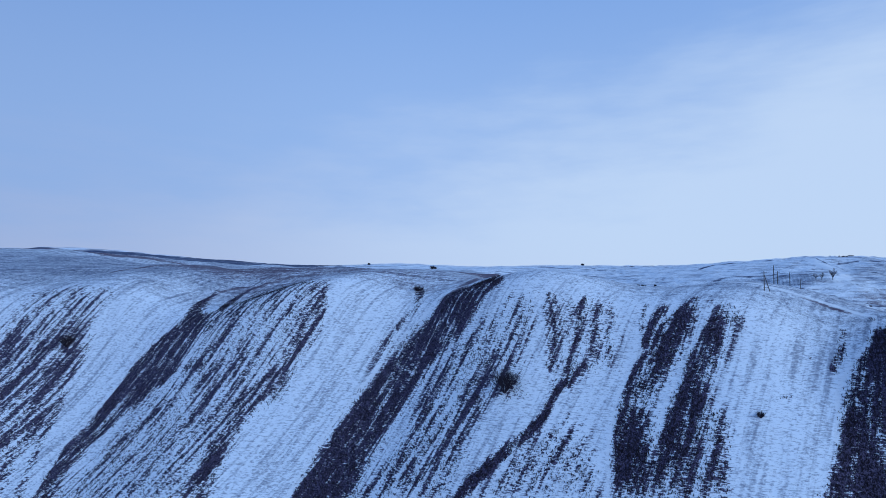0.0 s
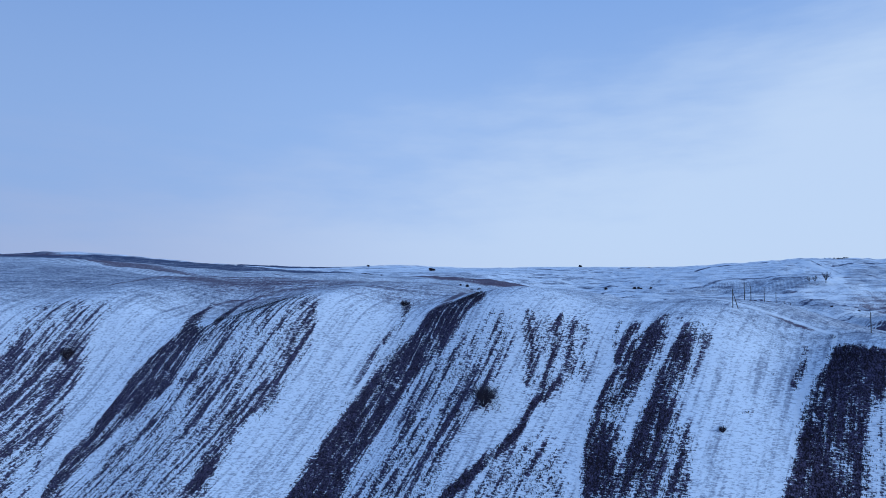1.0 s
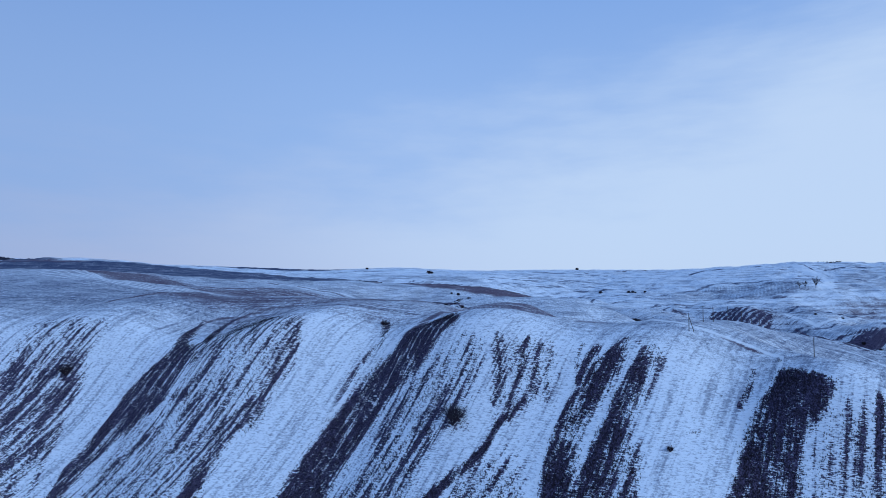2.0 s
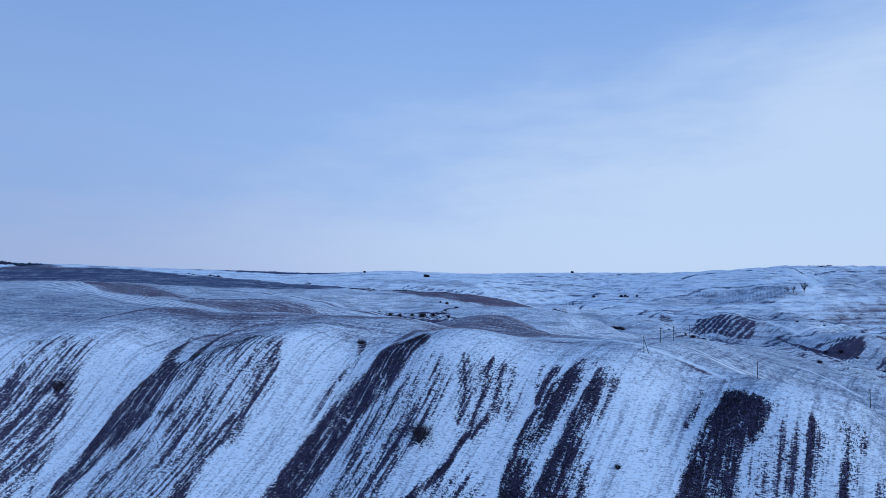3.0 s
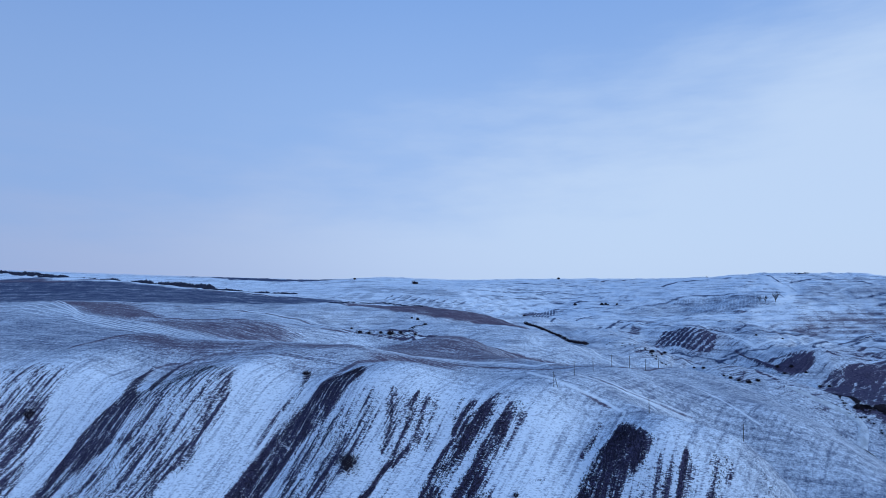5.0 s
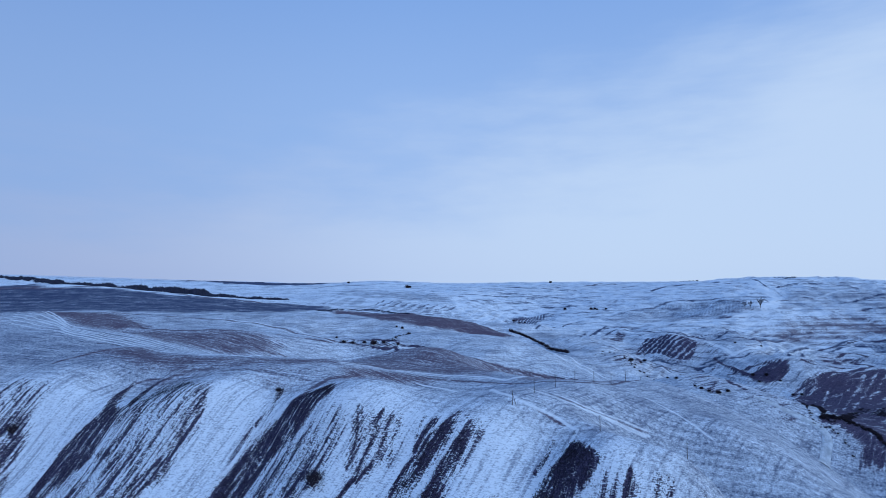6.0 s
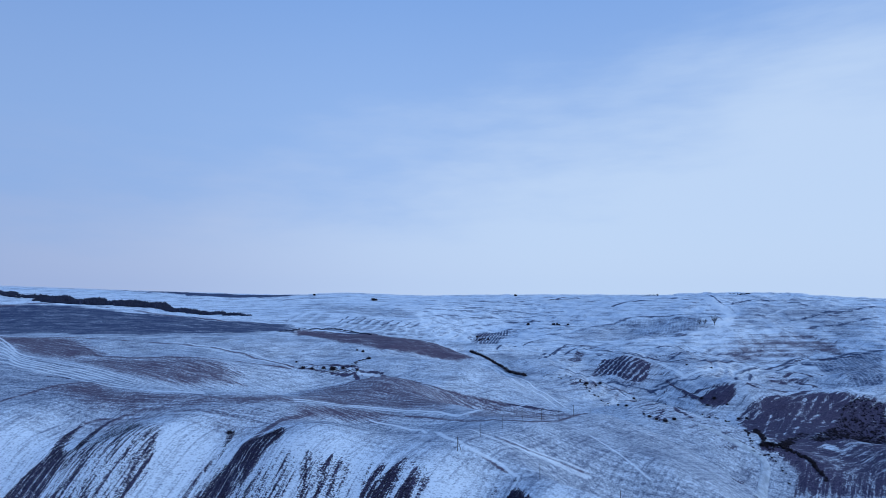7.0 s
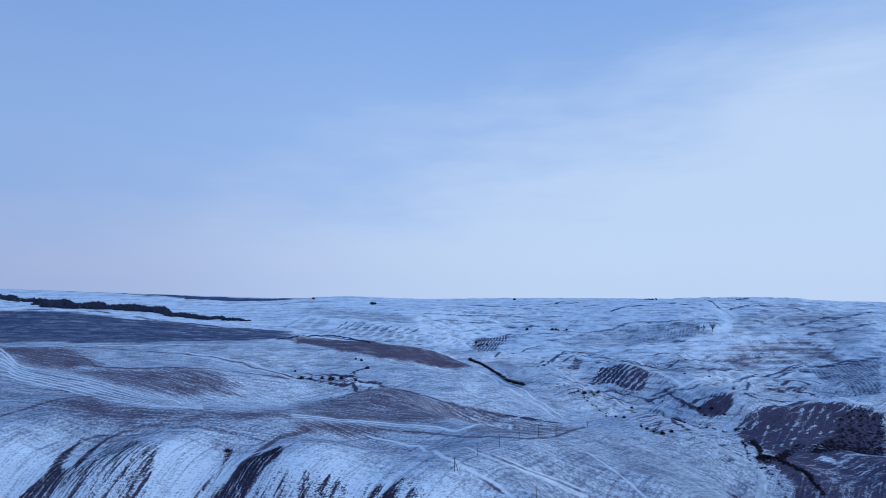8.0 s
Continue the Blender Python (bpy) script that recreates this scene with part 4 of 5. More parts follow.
strip(GRASS, [(183, 1553, 2.8), (285, 1450, 2.6), (391, 1463, 2.7)], 0.75)
strip(GRASS, [(185, 1403, 2.6), (292, 1361, 2.5), (385, 1383, 2.6)], 0.75)
strip(GRASS, [(192, 1332, 2.4), (309, 1312, 2.4), (384, 1315, 2.4)], 0.75)
strip(GRASS, [(198, 1290, 2.4), (321, 1276, 2.4), (384, 1273, 2.4)], 0.75)
strip(GRASS, [(205, 1263, 2.3), (333, 1246, 2.3), (384, 1233, 2.3)], 0.75)
strip(GRASS, [(210, 1231, 2.3), (342, 1213, 2.3), (382, 1190, 2.2)], 0.75)
# dry stems thicken what stands closest
SOIL = 1 - (1 - np.clip(SOIL, 0, 1)) ** 1.35
SCRUB = np.minimum(SCRUB * (1.06 + 0.22 * step(380, 460, gy)), 0.95 + 0.2 * step(380, 460, gy))

gz, bare_fronts, bare_folds = surface(gx, gy)
GRASS = np.maximum(GRASS, 0.52 * bare_folds)
SCRUB = np.maximum(SCRUB, 0.6 * bare_fronts)
GRASS = np.maximum(GRASS, 0.95 * bare_fronts)
ground_mesh = sheet("ground", gx, gy, gz, True)
for name, cover in (("scrub", SCRUB), ("soil", SOIL), ("grass", GRASS), ("trodden", PATH_SNOW)):
    att = ground_mesh.attributes.new(name, "FLOAT", "POINT")
    att.data.foreach_set("value", cover.ravel().astype(np.float32))
ground = tagged(new("ground", ground_mesh), "snow-dusted steppe hills with dark scrub and bare soil", "ground", kind="structure")


def material(name, roughness=0.9):
    m = bpy.data.materials.new(name)
    m.use_nodes = True
    b = m.node_tree.nodes["Principled BSDF"]
    b.inputs["Roughness"].default_value = roughness
    b.inputs["Specular IOR Level"].default_value = 0.15
    return m, m.node_tree, b


def ground_material():
    m, t, b = material("snowy_ground", 0.85)
    where = node(t, "ShaderNodeTexCoord").outputs["Object"]

    def cover(name):
        a = t.nodes.new("ShaderNodeAttribute")
        a.attribute_name = name
        return a.outputs["Fac"]

    scrub, soil, grass, trodden = cover("scrub"), cover("soil"), cover("grass"), cover("trodden")
    axes = node(t, "ShaderNodeSeparateXYZ", [(where, 0)])

    def rows_along(turn, along, across, up, detail=3.0):
        """Noise drawn out in plan along a bearing (degrees from the x axis)."""
        c, q = math.cos(radians(turn)), math.sin(radians(turn))
        u = calc(t, "ADD", calc(t, "MULTIPLY", axes.outputs["X"], c * along), calc(t, "MULTIPLY", axes.outputs["Y"], q * along))
        v = calc(t, "ADD", calc(t, "MULTIPLY", axes.outputs["X"], -q * across), calc(t, "MULTIPLY", axes.outputs["Y"], c * across))
        p = node(t, "ShaderNodeCombineXYZ", [(u, 0), (v, 1), (calc(t, "MULTIPLY", axes.outputs["Z"], up), 2)])
        return node(t, "ShaderNodeTexNoise", [(p.outputs[0], "Vector")], Scale=1.0, Detail=detail, Roughness=0.6).outputs["Fac"]

    ledges = noise_of(t, where, 1.0, 3.0, 0.6, (0.45, 0.45, 2.4))
    slumps = noise_of(t, where, 0.9, 4.0, 0.65, (0.6, 0.6, 1.3))
    slides = rows_along(47.0, 0.035, 0.5, 0.02)
    furrows = rows_along(-17.0, 0.03, 0.42, 0.1)
    clumps = noise_of(t, where, 0.55, 4.0, 0.65)
    tufts = noise_of(t, where, 2.2, 3.0, 0.6)
    patches = noise_of(t, where, 0.05, 4.0, 0.6)
    broad = noise_of(t, where, 0.012, 3.0, 0.55)
    terraces = noise_of(t, where, 1.0, 4.0, 0.62, (0.018, 0.018, 0.5))

    def spread_out(*weighted, gain=3.4):
        """A weighted sum of noises, spread over about 0 to 1."""
        total = None
        for n, w in weighted:
            total = calc(t, "MULTIPLY", n, w) if total is None else calc(t, "MULTIPLY_ADD", n, w, total)
        return calc(t, "MULTIPLY_ADD", calc(t, "SUBTRACT", total, 0.5), gain, 0.5)

    dashes = noise_of(t, where, 1.0, 2.5, 0.6, (0.8, 0.8, 3.3))
    across = ramp(t, axes.outputs["Y"], 330.0, 400.0)
    slides = calc(t, "MULTIPLY_ADD", calc(t, "SUBTRACT", rows_along(22.0, 0.035, 0.4, 0.02), slides), across, slides)
    facing = node(t, "ShaderNodeSeparateXYZ", [(t.nodes.new("ShaderNodeNewGeometry").outputs["True Normal"], 0)])
    flat = ramp(t, facing.outputs["Z"], 0.84, 0.95)
    grit = noise_of(t, where, 1.05, 3.0, 0.65)
    dashes = calc(t, "MULTIPLY_ADD", calc(t, "SUBTRACT", grit, dashes), flat, dashes)
    near_chance = spread_out((ledges, 0.12), (slumps, 0.22), (slides, 0.30), (dashes, 0.36), gain=3.9)
    far_chance = spread_out((terraces, 0.6), (clumps, 0.25), (patches, 0.15))
    away = ramp(t, axes.outputs["Y"], 520.0, 1000.0)
    chance = calc(t, "MULTIPLY_ADD", calc(t, "SUBTRACT", far_chance, near_chance), calc(t, "MULTIPLY", away, 0.75), near_chance)
    ripples = noise_of(t, where, 1.0, 3.0, 0.7, (0.3, 0.3, 2.6))
    ripples = calc(t, "MULTIPLY_ADD", calc(t, "SUBTRACT", tufts, ripples), flat, ripples)
    field = spread_out((furrows, 0.34), (tufts, 0.26), (clumps, 0.40), gain=3.6)
    lanes = rows_along(4.0, 0.006, 0.055, 0.25, 5.0)
    distant = ramp(t, axes.outputs["Y"], 480.0, 760.0)
    far_field = spread_out((lanes, 0.42), (patches, 0.18), (clumps, 0.40), gain=3.8)
    field = calc(t, "MULTIPLY_ADD", calc(t, "SUBTRACT", far_field, field), calc(t, "MULTIPLY", distant, 0.8), field)
    fine = spread_out((clumps, 0.3), (tufts, 0.7), gain=4.2)
    drifts = calc(t, "MULTIPLY", calc(t, "SUBTRACT", patches, 0.5), 1.3)
    sweep = calc(t, "MULTIPLY", calc(t, "SUBTRACT", slides, 0.5), 1.1)

    def grows(cover, spread, low, high, by=chance):
        return ramp(t, calc(t, "ADD", cover, calc(t, "MULTIPLY", calc(t, "SUBTRACT", by, 0.5), spread)), low, high)

    # snow, with dry stalks along the ledges and old terraces on the far hillsides
    snow = blend(t, broad, (0.89, 0.915, 0.945), (0.80, 0.855, 0.925))
    stalks = grows(calc(t, "ADD", calc(t, "MULTIPLY_ADD", drifts, 0.3, 0.31), sweep), 0.9, 0.15, 0.9)
    colour = blend(t, calc(t, "MULTIPLY", stalks, 0.76), snow, (0.20, 0.22, 0.29))
    colour = blend(t, calc(t, "MULTIPLY", calc(t, "MULTIPLY", ramp(t, calc(t, "MULTIPLY_ADD", dashes, 0.5, calc(t, "MULTIPLY", ripples, 0.5)), 0.50, 0.61), calc(t, "SUBTRACT", 1.0, away)), 0.46), colour, (0.15, 0.17, 0.24))
    stipple = calc(t, "MULTIPLY", ramp(t, calc(t, "MULTIPLY_ADD", clumps, 0.5, calc(t, "MULTIPLY", grit, 0.5)), 0.50, 0.60), calc(t, "MULTIPLY", ramp(t, axes.outputs["Y"], 260.0, 380.0), 0.34))
    colour = blend(t, stipple, colour, (0.18, 0.20, 0.28))
    hills = ramp(t, axes.outputs["Y"], 330.0, 620.0)
    plain = calc(t, "SUBTRACT", 1.0, calc(t, "MULTIPLY", ramp(t, axes.outputs["Y"], 700.0, 1050.0), 0.6))
    banks = calc(t, "MULTIPLY", calc(t, "MULTIPLY", ramp(t, terraces, 0.53, 0.60), hills), plain)
    colour = blend(t, calc(t, "MULTIPLY", banks, 0.36), colour, (0.10, 0.11, 0.15))
    swales = calc(t, "MULTIPLY", ramp(t, lanes, 0.53, 0.66), calc(t, "MULTIPLY", ramp(t, axes.outputs["Y"], 600.0, 950.0), 0.34))
    colour = blend(t, swales, colour, (0.22, 0.25, 0.33))
    # thin dry grass, half drifted over
    veiled = grows(calc(t, "ADD", grass, calc(t, "MULTIPLY", drifts, 0.25)), 0.7, 0.15, 1.1, field)
    colour = blend(t, calc(t, "MULTIPLY", veiled, ramp(t, grass, 0.05, 0.3)), colour, (0.055, 0.07, 0.13))
    # bare ploughed soil with snow left in the furrows
    bare = grows(calc(t, "ADD", soil, calc(t, "MULTIPLY", drifts, 0.35)), 1.05, 0.10, 1.0, field)
    earth = blend(t, fine, (0.055, 0.039, 0.062), (0.152, 0.107, 0.150))
    colour = blend(t, calc(t, "MULTIPLY", bare, ramp(t, soil, 0.03, 0.3)), colour, earth)
    # trodden and driven snow
    worn = grows(trodden, 0.6, 0.25, 0.7, fine)
    colour = blend(t, calc(t, "MULTIPLY", calc(t, "MULTIPLY", worn, ramp(t, trodden, 0.05, 0.3)), 0.78), colour, (0.84, 0.86, 0.89))
    # thorn scrub standing clear of the snow
    thorny = grows(calc(t, "ADD", scrub, calc(t, "MULTIPLY", sweep, 0.7)), 1.1, 0.38, 0.70)
    thorny = calc(t, "MULTIPLY", thorny, ramp(t, scrub, 0.05, 0.25))
    twigs = blend(t, fine, (0.015, 0.012, 0.026), (0.125, 0.1, 0.165))
    colour = blend(t, thorny, colour, twigs)
    t.links.new(colour, b.inputs["Base Color"])
    relief = calc(t, "ADD", calc(t, "MULTIPLY", ledges, 0.7), calc(t, "MULTIPLY", tufts, 0.3))
    bump_node = node(t, "ShaderNodeBump", [(relief, "Height")], Strength=0.8, Distance=0.6)
    t.links.new(bump_node.outputs[0], b.inputs["Normal"])
    return m


ground_mesh.materials.append(ground_material())


# ---------------------------------------------------------------- things
def ground_z(x, y):
    return float(surface(x, y)[0])


def part(name, bm, mat, parent, label=""):
    me = bpy.data.meshes.new(name)
    bm.to_mesh(me)
    bm.free()
    me.materials.append(mat)
    ob = new(name, me)
    ob.parent = parent
    if label:
        ob["label"] = label
    return ob


def rod(bm, a, b, ra, rb, sides=4):
    """A tapered rod between two points."""
    a, b = Vector(a), Vector(b)
    d = (b - a).normalized()
    u = d.orthogonal().normalized()
    w = d.cross(u)
    low, high = [], []
    for i in range(sides):
        c, s = math.cos(2 * math.pi * i / sides), math.sin(2 * math.pi * i / sides)
        low.append(bm.verts.new(a + (u * c + w * s) * ra))
        high.append(bm.verts.new(b + (u * c + w * s) * rb))
    for i in range(sides):
        k = (i + 1) % sides
        bm.faces.new((low[i], low[k], high[k], high[i]))
    bm.faces.new(high)
    bm.faces.new(low[::-1])


def wood_material(name, dark, light, scale):
    m, t, b = material(name, 0.85)
    where = node(t, "ShaderNodeTexCoord").outputs["Object"]
    grain = noise_of(t, where, scale, 4.0, 0.6, (1, 1, 0.2))
    info = t.nodes.new("ShaderNodeObjectInfo")
    colour = blend(t, grain, dark, light)
    colour = blend(t, calc(t, "MULTIPLY", info.outputs["Random"], 0.3), colour, light)
    t.links.new(colour, b.inputs["Base Color"])
    return m


MAT_POLE = wood_material("weathered_pole_wood", (0.06, 0.05, 0.05), (0.13, 0.11, 0.10), 6.0)
MAT_IRON = wood_material("dull_iron", (0.05, 0.05, 0.055), (0.10, 0.10, 0.105), 9.0)
MAT_GLASS = wood_material("glazed_insulator", (0.25, 0.25, 0.24), (0.4, 0.4, 0.38), 9.0)
MAT_BARK = wood_material("dark_bark", (0.025, 0.02, 0.024), (0.075, 0.058, 0.06), 3.0)
MAT_TWIG = wood_material("bare_twigs", (0.018, 0.013, 0.02), (0.06, 0.045, 0.058), 2.0)
# distance haze is put into this colour: bluer and paler than the near twigs
MAT_HAZED_WOODS = wood_material("hazed_bare_woods", (0.026, 0.03, 0.056), (0.055, 0.062, 0.105), 0.4)


def power_pole(braced=False):
    root = new("power_pole")
    bm = bmesh.new()
    rod(bm, (0, 0, -0.6), (0, 0, 7.0), 0.17, 0.12, 8)
    part("post", bm, MAT_POLE, root)
    bm = bmesh.new()
    rod(bm, (-0.95, 0.14, 6.45), (0.95, 0.14, 6.45), 0.06, 0.06, 4)
    arm = part("crossarm", bm, MAT_IRON, root, "dull iron crossarm")
    for x in (-0.85, 0.85):
        bm = bmesh.new()
        rod(bm, (x, 0.14, 6.5), (x, 0.14, 6.62), 0.03, 0.03, 6)
        rod(bm, (x, 0.14, 6.62), (x, 0.14, 6.78), 0.075, 0.05, 8)
        part("insulator", bm, MAT_GLASS, arm, "small glazed insulator")
    bm = bmesh.new()
    rod(bm, (0, 0, 7.0), (0, 0, 7.16), 0.05, 0.05, 6)
    part("cap", bm, MAT_IRON, root, "short iron cap pin")
    if braced:
        bm = bmesh.new()
        rod(bm, (1.9, 0.4, -0.6), (0.1, 0.05, 5.6), 0.14, 0.11, 8)
        part("brace", bm, MAT_POLE, root, "slanting timber brace")
        bm = bmesh.new()
        rod(bm, (1.5, 0.33, 1.05), (0.0, 0.0, 1.05), 0.06, 0.06, 6)
        part("tie", bm, MAT_POLE, root)
    return root


LINE = [(219, 163), (185, 178), (152, 192), (115, 212), (128, 229), (143, 253), (157, 268), (172, 285), (188, 306), (203, 326), (226, 366), (246, 402)]
plain_pole = None
for i, (px, py) in enumerate(LINE):
    here = pose(px, py, ground_z(px, py), 0, 0, 30 if i < 3 else -20)
    if i == 3:
        pole = power_pole(True)
        pole.matrix_basis = here
        tagged(pole, "weathered wooden power pole with a slanting brace in snow", "power pole", "power line over the hill")
    elif plain_pole is None:
        plain_pole = power_pole()
        plain_pole.matrix_basis = here
        tagged(plain_pole, "weathered wooden power pole on the snowy hill", "power pole", "power line over the hill")
    else:
        copy_thing(plain_pole, here)


def branch(bm, rnd, start, way, length, thick, depth, spread):
    """A limb that forks into thinner ones."""
    bend = Vector((rnd.uniform(-1, 1), rnd.uniform(-1, 1), rnd.uniform(-0.3, 0.9))) * 0.25
    mid = start + way * length * 0.5
    end = mid + (way + bend).normalized() * length * 0.5
    rod(bm, start, mid, thick, thick * 0.75, 3)
    rod(bm, mid, end, thick * 0.75, thick * 0.45, 3)
    if depth == 0:
        return
    for k in range(rnd.randint(3, 4)):
        turn = Vector((rnd.uniform(-1, 1), rnd.uniform(-1, 1), rnd.uniform(-0.35, 0.8)))
        at = mid.lerp(end, rnd.uniform(-0.2, 1.0))
        branch(bm, rnd, at, (way + turn * spread).normalized(), length * rnd.uniform(0.5, 0.75), thick * 0.5, depth - 1, spread)


def bare_bush(seed, tall, wide, stems=9, depth=3, twig=0.05):
    """A leafless bush of many stems."""
    rnd = random.Random(seed)
    root = new("bush")
    bm = bmesh.new()
    for k in range(stems):
        a = 2 * math.pi * k / stems + rnd.uniform(-0.4, 0.4)
        out = rnd.uniform(0.25, 1.0) * wide / tall
        branch(bm, rnd, Vector((0.1 * math.cos(a), 0.1 * math.sin(a), -0.3)), Vector((out * math.cos(a), out * math.sin(a), 1.0)).normalized(),
               tall * rnd.uniform(0.42, 0.6), twig, depth, 0.75)
    part("crown", bm, MAT_TWIG, root)
    return root


def bare_tree(seed, tall, wide, depth=4):
    rnd = random.Random(seed)
    root = new("tree")
    bm = bmesh.new()
    rod(bm, (0, 0, -0.6), (0.15, 0.1, tall * 0.3), tall * 0.028, tall * 0.02, 7)
    part("trunk", bm, MAT_BARK, root)
    bm = bmesh.new()
    for k in range(8):
        a = 2 * math.pi * k / 8 + rnd.uniform(-0.4, 0.4)
        out = rnd.uniform(0.3, 1.0) * wide / tall * 1.3
        branch(bm, rnd, Vector((0.15, 0.1, tall * rnd.uniform(0.16, 0.3))), Vector((out * math.cos(a), out * math.sin(a), 1.0)).normalized(),
               tall * rnd.uniform(0.34, 0.48), tall * 0.022, depth, 0.7)
    part("crown", bm, MAT_TWIG, root, "bare winter crown of fine twigs")
    return root


def stand(ob, x, y, turn=0.0, sink=0.0):
    ob.matrix_basis = pose(x, y, ground_z(x, y) - sink, 0, 0, turn)
    return ob


tagged(stand(bare_bush(3, 9.5, 9.5, 26, 3, 0.17), 21, 201), "large leafless thorn bush on the snowy slope", "bush")
tagged(stand(bare_bush(4, 6.0, 8.0, 30, 3, 0.16), -171, 271), "dense dark thorn bush among scrub rows", "bush")
tagged(stand(bare_bush(5, 3.2, 5.0, 26, 2, 0.14), -11, 257), "low dark bush at the head of a gully", "bush")
tagged(stand(bare_bush(6, 2.2, 2.4, 24, 2, 0.13), 93, 175), "small round bush alone in the snow", "bush")
tagged(stand(bare_bush(7, 1.1, 1.2, 7, 2, 0.05), 117, 190), "tiny dark bush alone in the snow", "bush")
tagged(stand(bare_bush(8, 1.7, 1.9, 8, 2, 0.06), 141, 195), "low bush where the path meets the gully", "bush")

# trees by the far field path
tagged(stand(bare_tree(11, 17, 11, 3), 598, 908), "tall leafless tree at a field corner", "tree", "field corner trees")
tagged(stand(bare_tree(12, 12, 8, 3), 583, 911), "smaller leafless tree at a field corner", "tree", "field corner trees")
tagged(stand(bare_tree(13, 10, 7, 3), 575, 913), "smaller leafless tree at a field corner", "tree", "field corner trees")

# bushes down in the valley, by the ditch and far on the plain
VALLEY_BUSHES = [(301, 473, 6), (278, 434, 4), (364, 529, 6), (365, 522, 7), (369, 517, 5), (289, 410, 4), (293, 405, 4), (299, 402, 6), (308, 405, 5), (353, 491, 6), (362, 495, 6), (286, 415, 3), (304, 595, 5),
                 (291, 569, 4), (392, 531, 5), (402, 524, 5), (392, 519, 4), (410, 514, 4), (410, 493, 4), (418, 492, 4), (273, 441, 3), (416, 617, 4), (449, 623, 4),
                 (370, 384, 6), (379, 386, 6), (387, 384, 5), (392, 383, 5), (396, 376, 4), (401, 371, 3), (278, 559, 6), (334, 570, 5)]
DITCH_BUSHES = [(-23, 530, 6), (-14, 529, 5), (8, 526, 9), (18, 528, 6), (33, 522, 5), (41, 566, 6), (-2, 529, 5), (-39, 575, 4), (31, 603, 5), (24, 608, 4), (206, 1047, 8), (203, 985, 6), (224, 1020, 6)]
PLAIN_BUSHES = [(-27, 1494, 15), (-20, 1496, 11), (353, 1495, 12), (370, 1121, 9), (377, 1118, 8), (323, 1149, 9), (396, 1105, 7), (-199, 1590, 12), (380, 1112, 6)]


def dense_bush(seed):
    """A bush one metre across, seen from far: a thick head of bare shoots on a few stems."""
    rnd = random.Random(seed)
    root = new("bush")
    bm = bmesh.new()
    for k in range(7):
        a = 2 * math.pi * k / 7
        rod(bm, (0.03 * math.cos(a), 0.03 * math.sin(a), -0.08), (0.28 * math.cos(a), 0.28 * math.sin(a), 0.55), 0.03, 0.012, 4)
    part("trunk", bm, MAT_BARK, root)
    bm = bmesh.new()
    for k in range(150):
        a, lift = rnd.uniform(0, 2 * math.pi), rnd.uniform(-0.15, 1.0)
        r = math.sqrt(max(0.05, 1 - lift * lift * 0.9)) * 0.5 * rnd.uniform(0.55, 1.05)
        tip = Vector((r * math.cos(a), r * math.sin(a), 0.25 + 0.7 * lift * rnd.uniform(0.6, 1.0)))
        foot = Vector((tip.x * 0.25, tip.y * 0.25, max(0.0, tip.z * 0.35)))
        rod(bm, foot, tip, 0.035, 0.012, 3)
    part("crown", bm, MAT_TWIG, root)
    return root


round_bush = dense_bush(21)
stand(round_bush, *VALLEY_BUSHES[0][:2])
round_bush.scale = (9, 9, 7)
tagged(round_bush, "dark leafless bush in the snowy valley", "bush", "valley bushes")
spare = random.Random(2)
for group, rows, what in (("valley bushes", VALLEY_BUSHES[1:], "dark leafless bush in the snowy valley"), ("ditch bushes", DITCH_BUSHES, "low bare bush beside the snowy ditch"),
                          ("plain bushes", PLAIN_BUSHES, "lone dark bush on the far snowy plain")):
    for bx, by, size in rows:
        made = copy_thing(round_bush, pose(bx, by, ground_z(bx, by) - 0.3, 0, 0, spare.uniform(0, 360)))
        made.scale = (size, size * spare.uniform(0.8, 1.1), size * spare.uniform(0.55, 0.75))
        tagged(made, what, "bush", group)


def thicket(name, spots, mat, label, category, blade=1.0):
    """Many bare crowns run together: spots of x, y, height, width."""
    rnd = random.Random(9)
    verts, faces = [], []
    levels = surface(np.array([p[0] for p in spots]), np.array([p[1] for p in spots]))[0] - 0.4
    for (x, y, tall, wide), z0 in zip(spots, levels.tolist()):
        n = 30
        for k in range(n):
            a = rnd.uniform(0, 2 * math.pi)
            r0, h0 = rnd.uniform(0, 0.25) * wide, rnd.uniform(0, 0.35) * tall
            r1 = math.sqrt(rnd.random()) * wide * 0.6
            h1 = tall * (rnd.uniform(0.55, 1.0) if blade == 1.0 else rnd.uniform(0.78, 0.96)) * (1 - 0.4 * (r1 / (0.6 * wide)) ** 2)
            ca, sa = math.cos(a), math.sin(a)
            t = tall * rnd.uniform(0.05, 0.1) * blade
            i = len(verts)
            verts += [(x + r0 * ca - t * sa, y + r0 * sa + t * ca, z0 + h0), (x + r0 * ca + t * sa, y + r0 * sa - t * ca, z0 + h0), (x + r1 * ca, y + r1 * sa, z0 + h1),
                      (x + r0 * ca + t * ca, y + r0 * sa + t * sa, z0 + h0 * 0.6)]
            faces += [(i, i + 1, i + 2), (i + 1, i + 3, i + 2), (i + 3, i, i + 2), (i, i + 3, i + 1)]
    me = bpy.data.meshes.new(name)
    me.from_pydata(verts, [], faces)
    me.materials.append(mat)
    return tagged(new(name, me), label, category, kind="stuff")


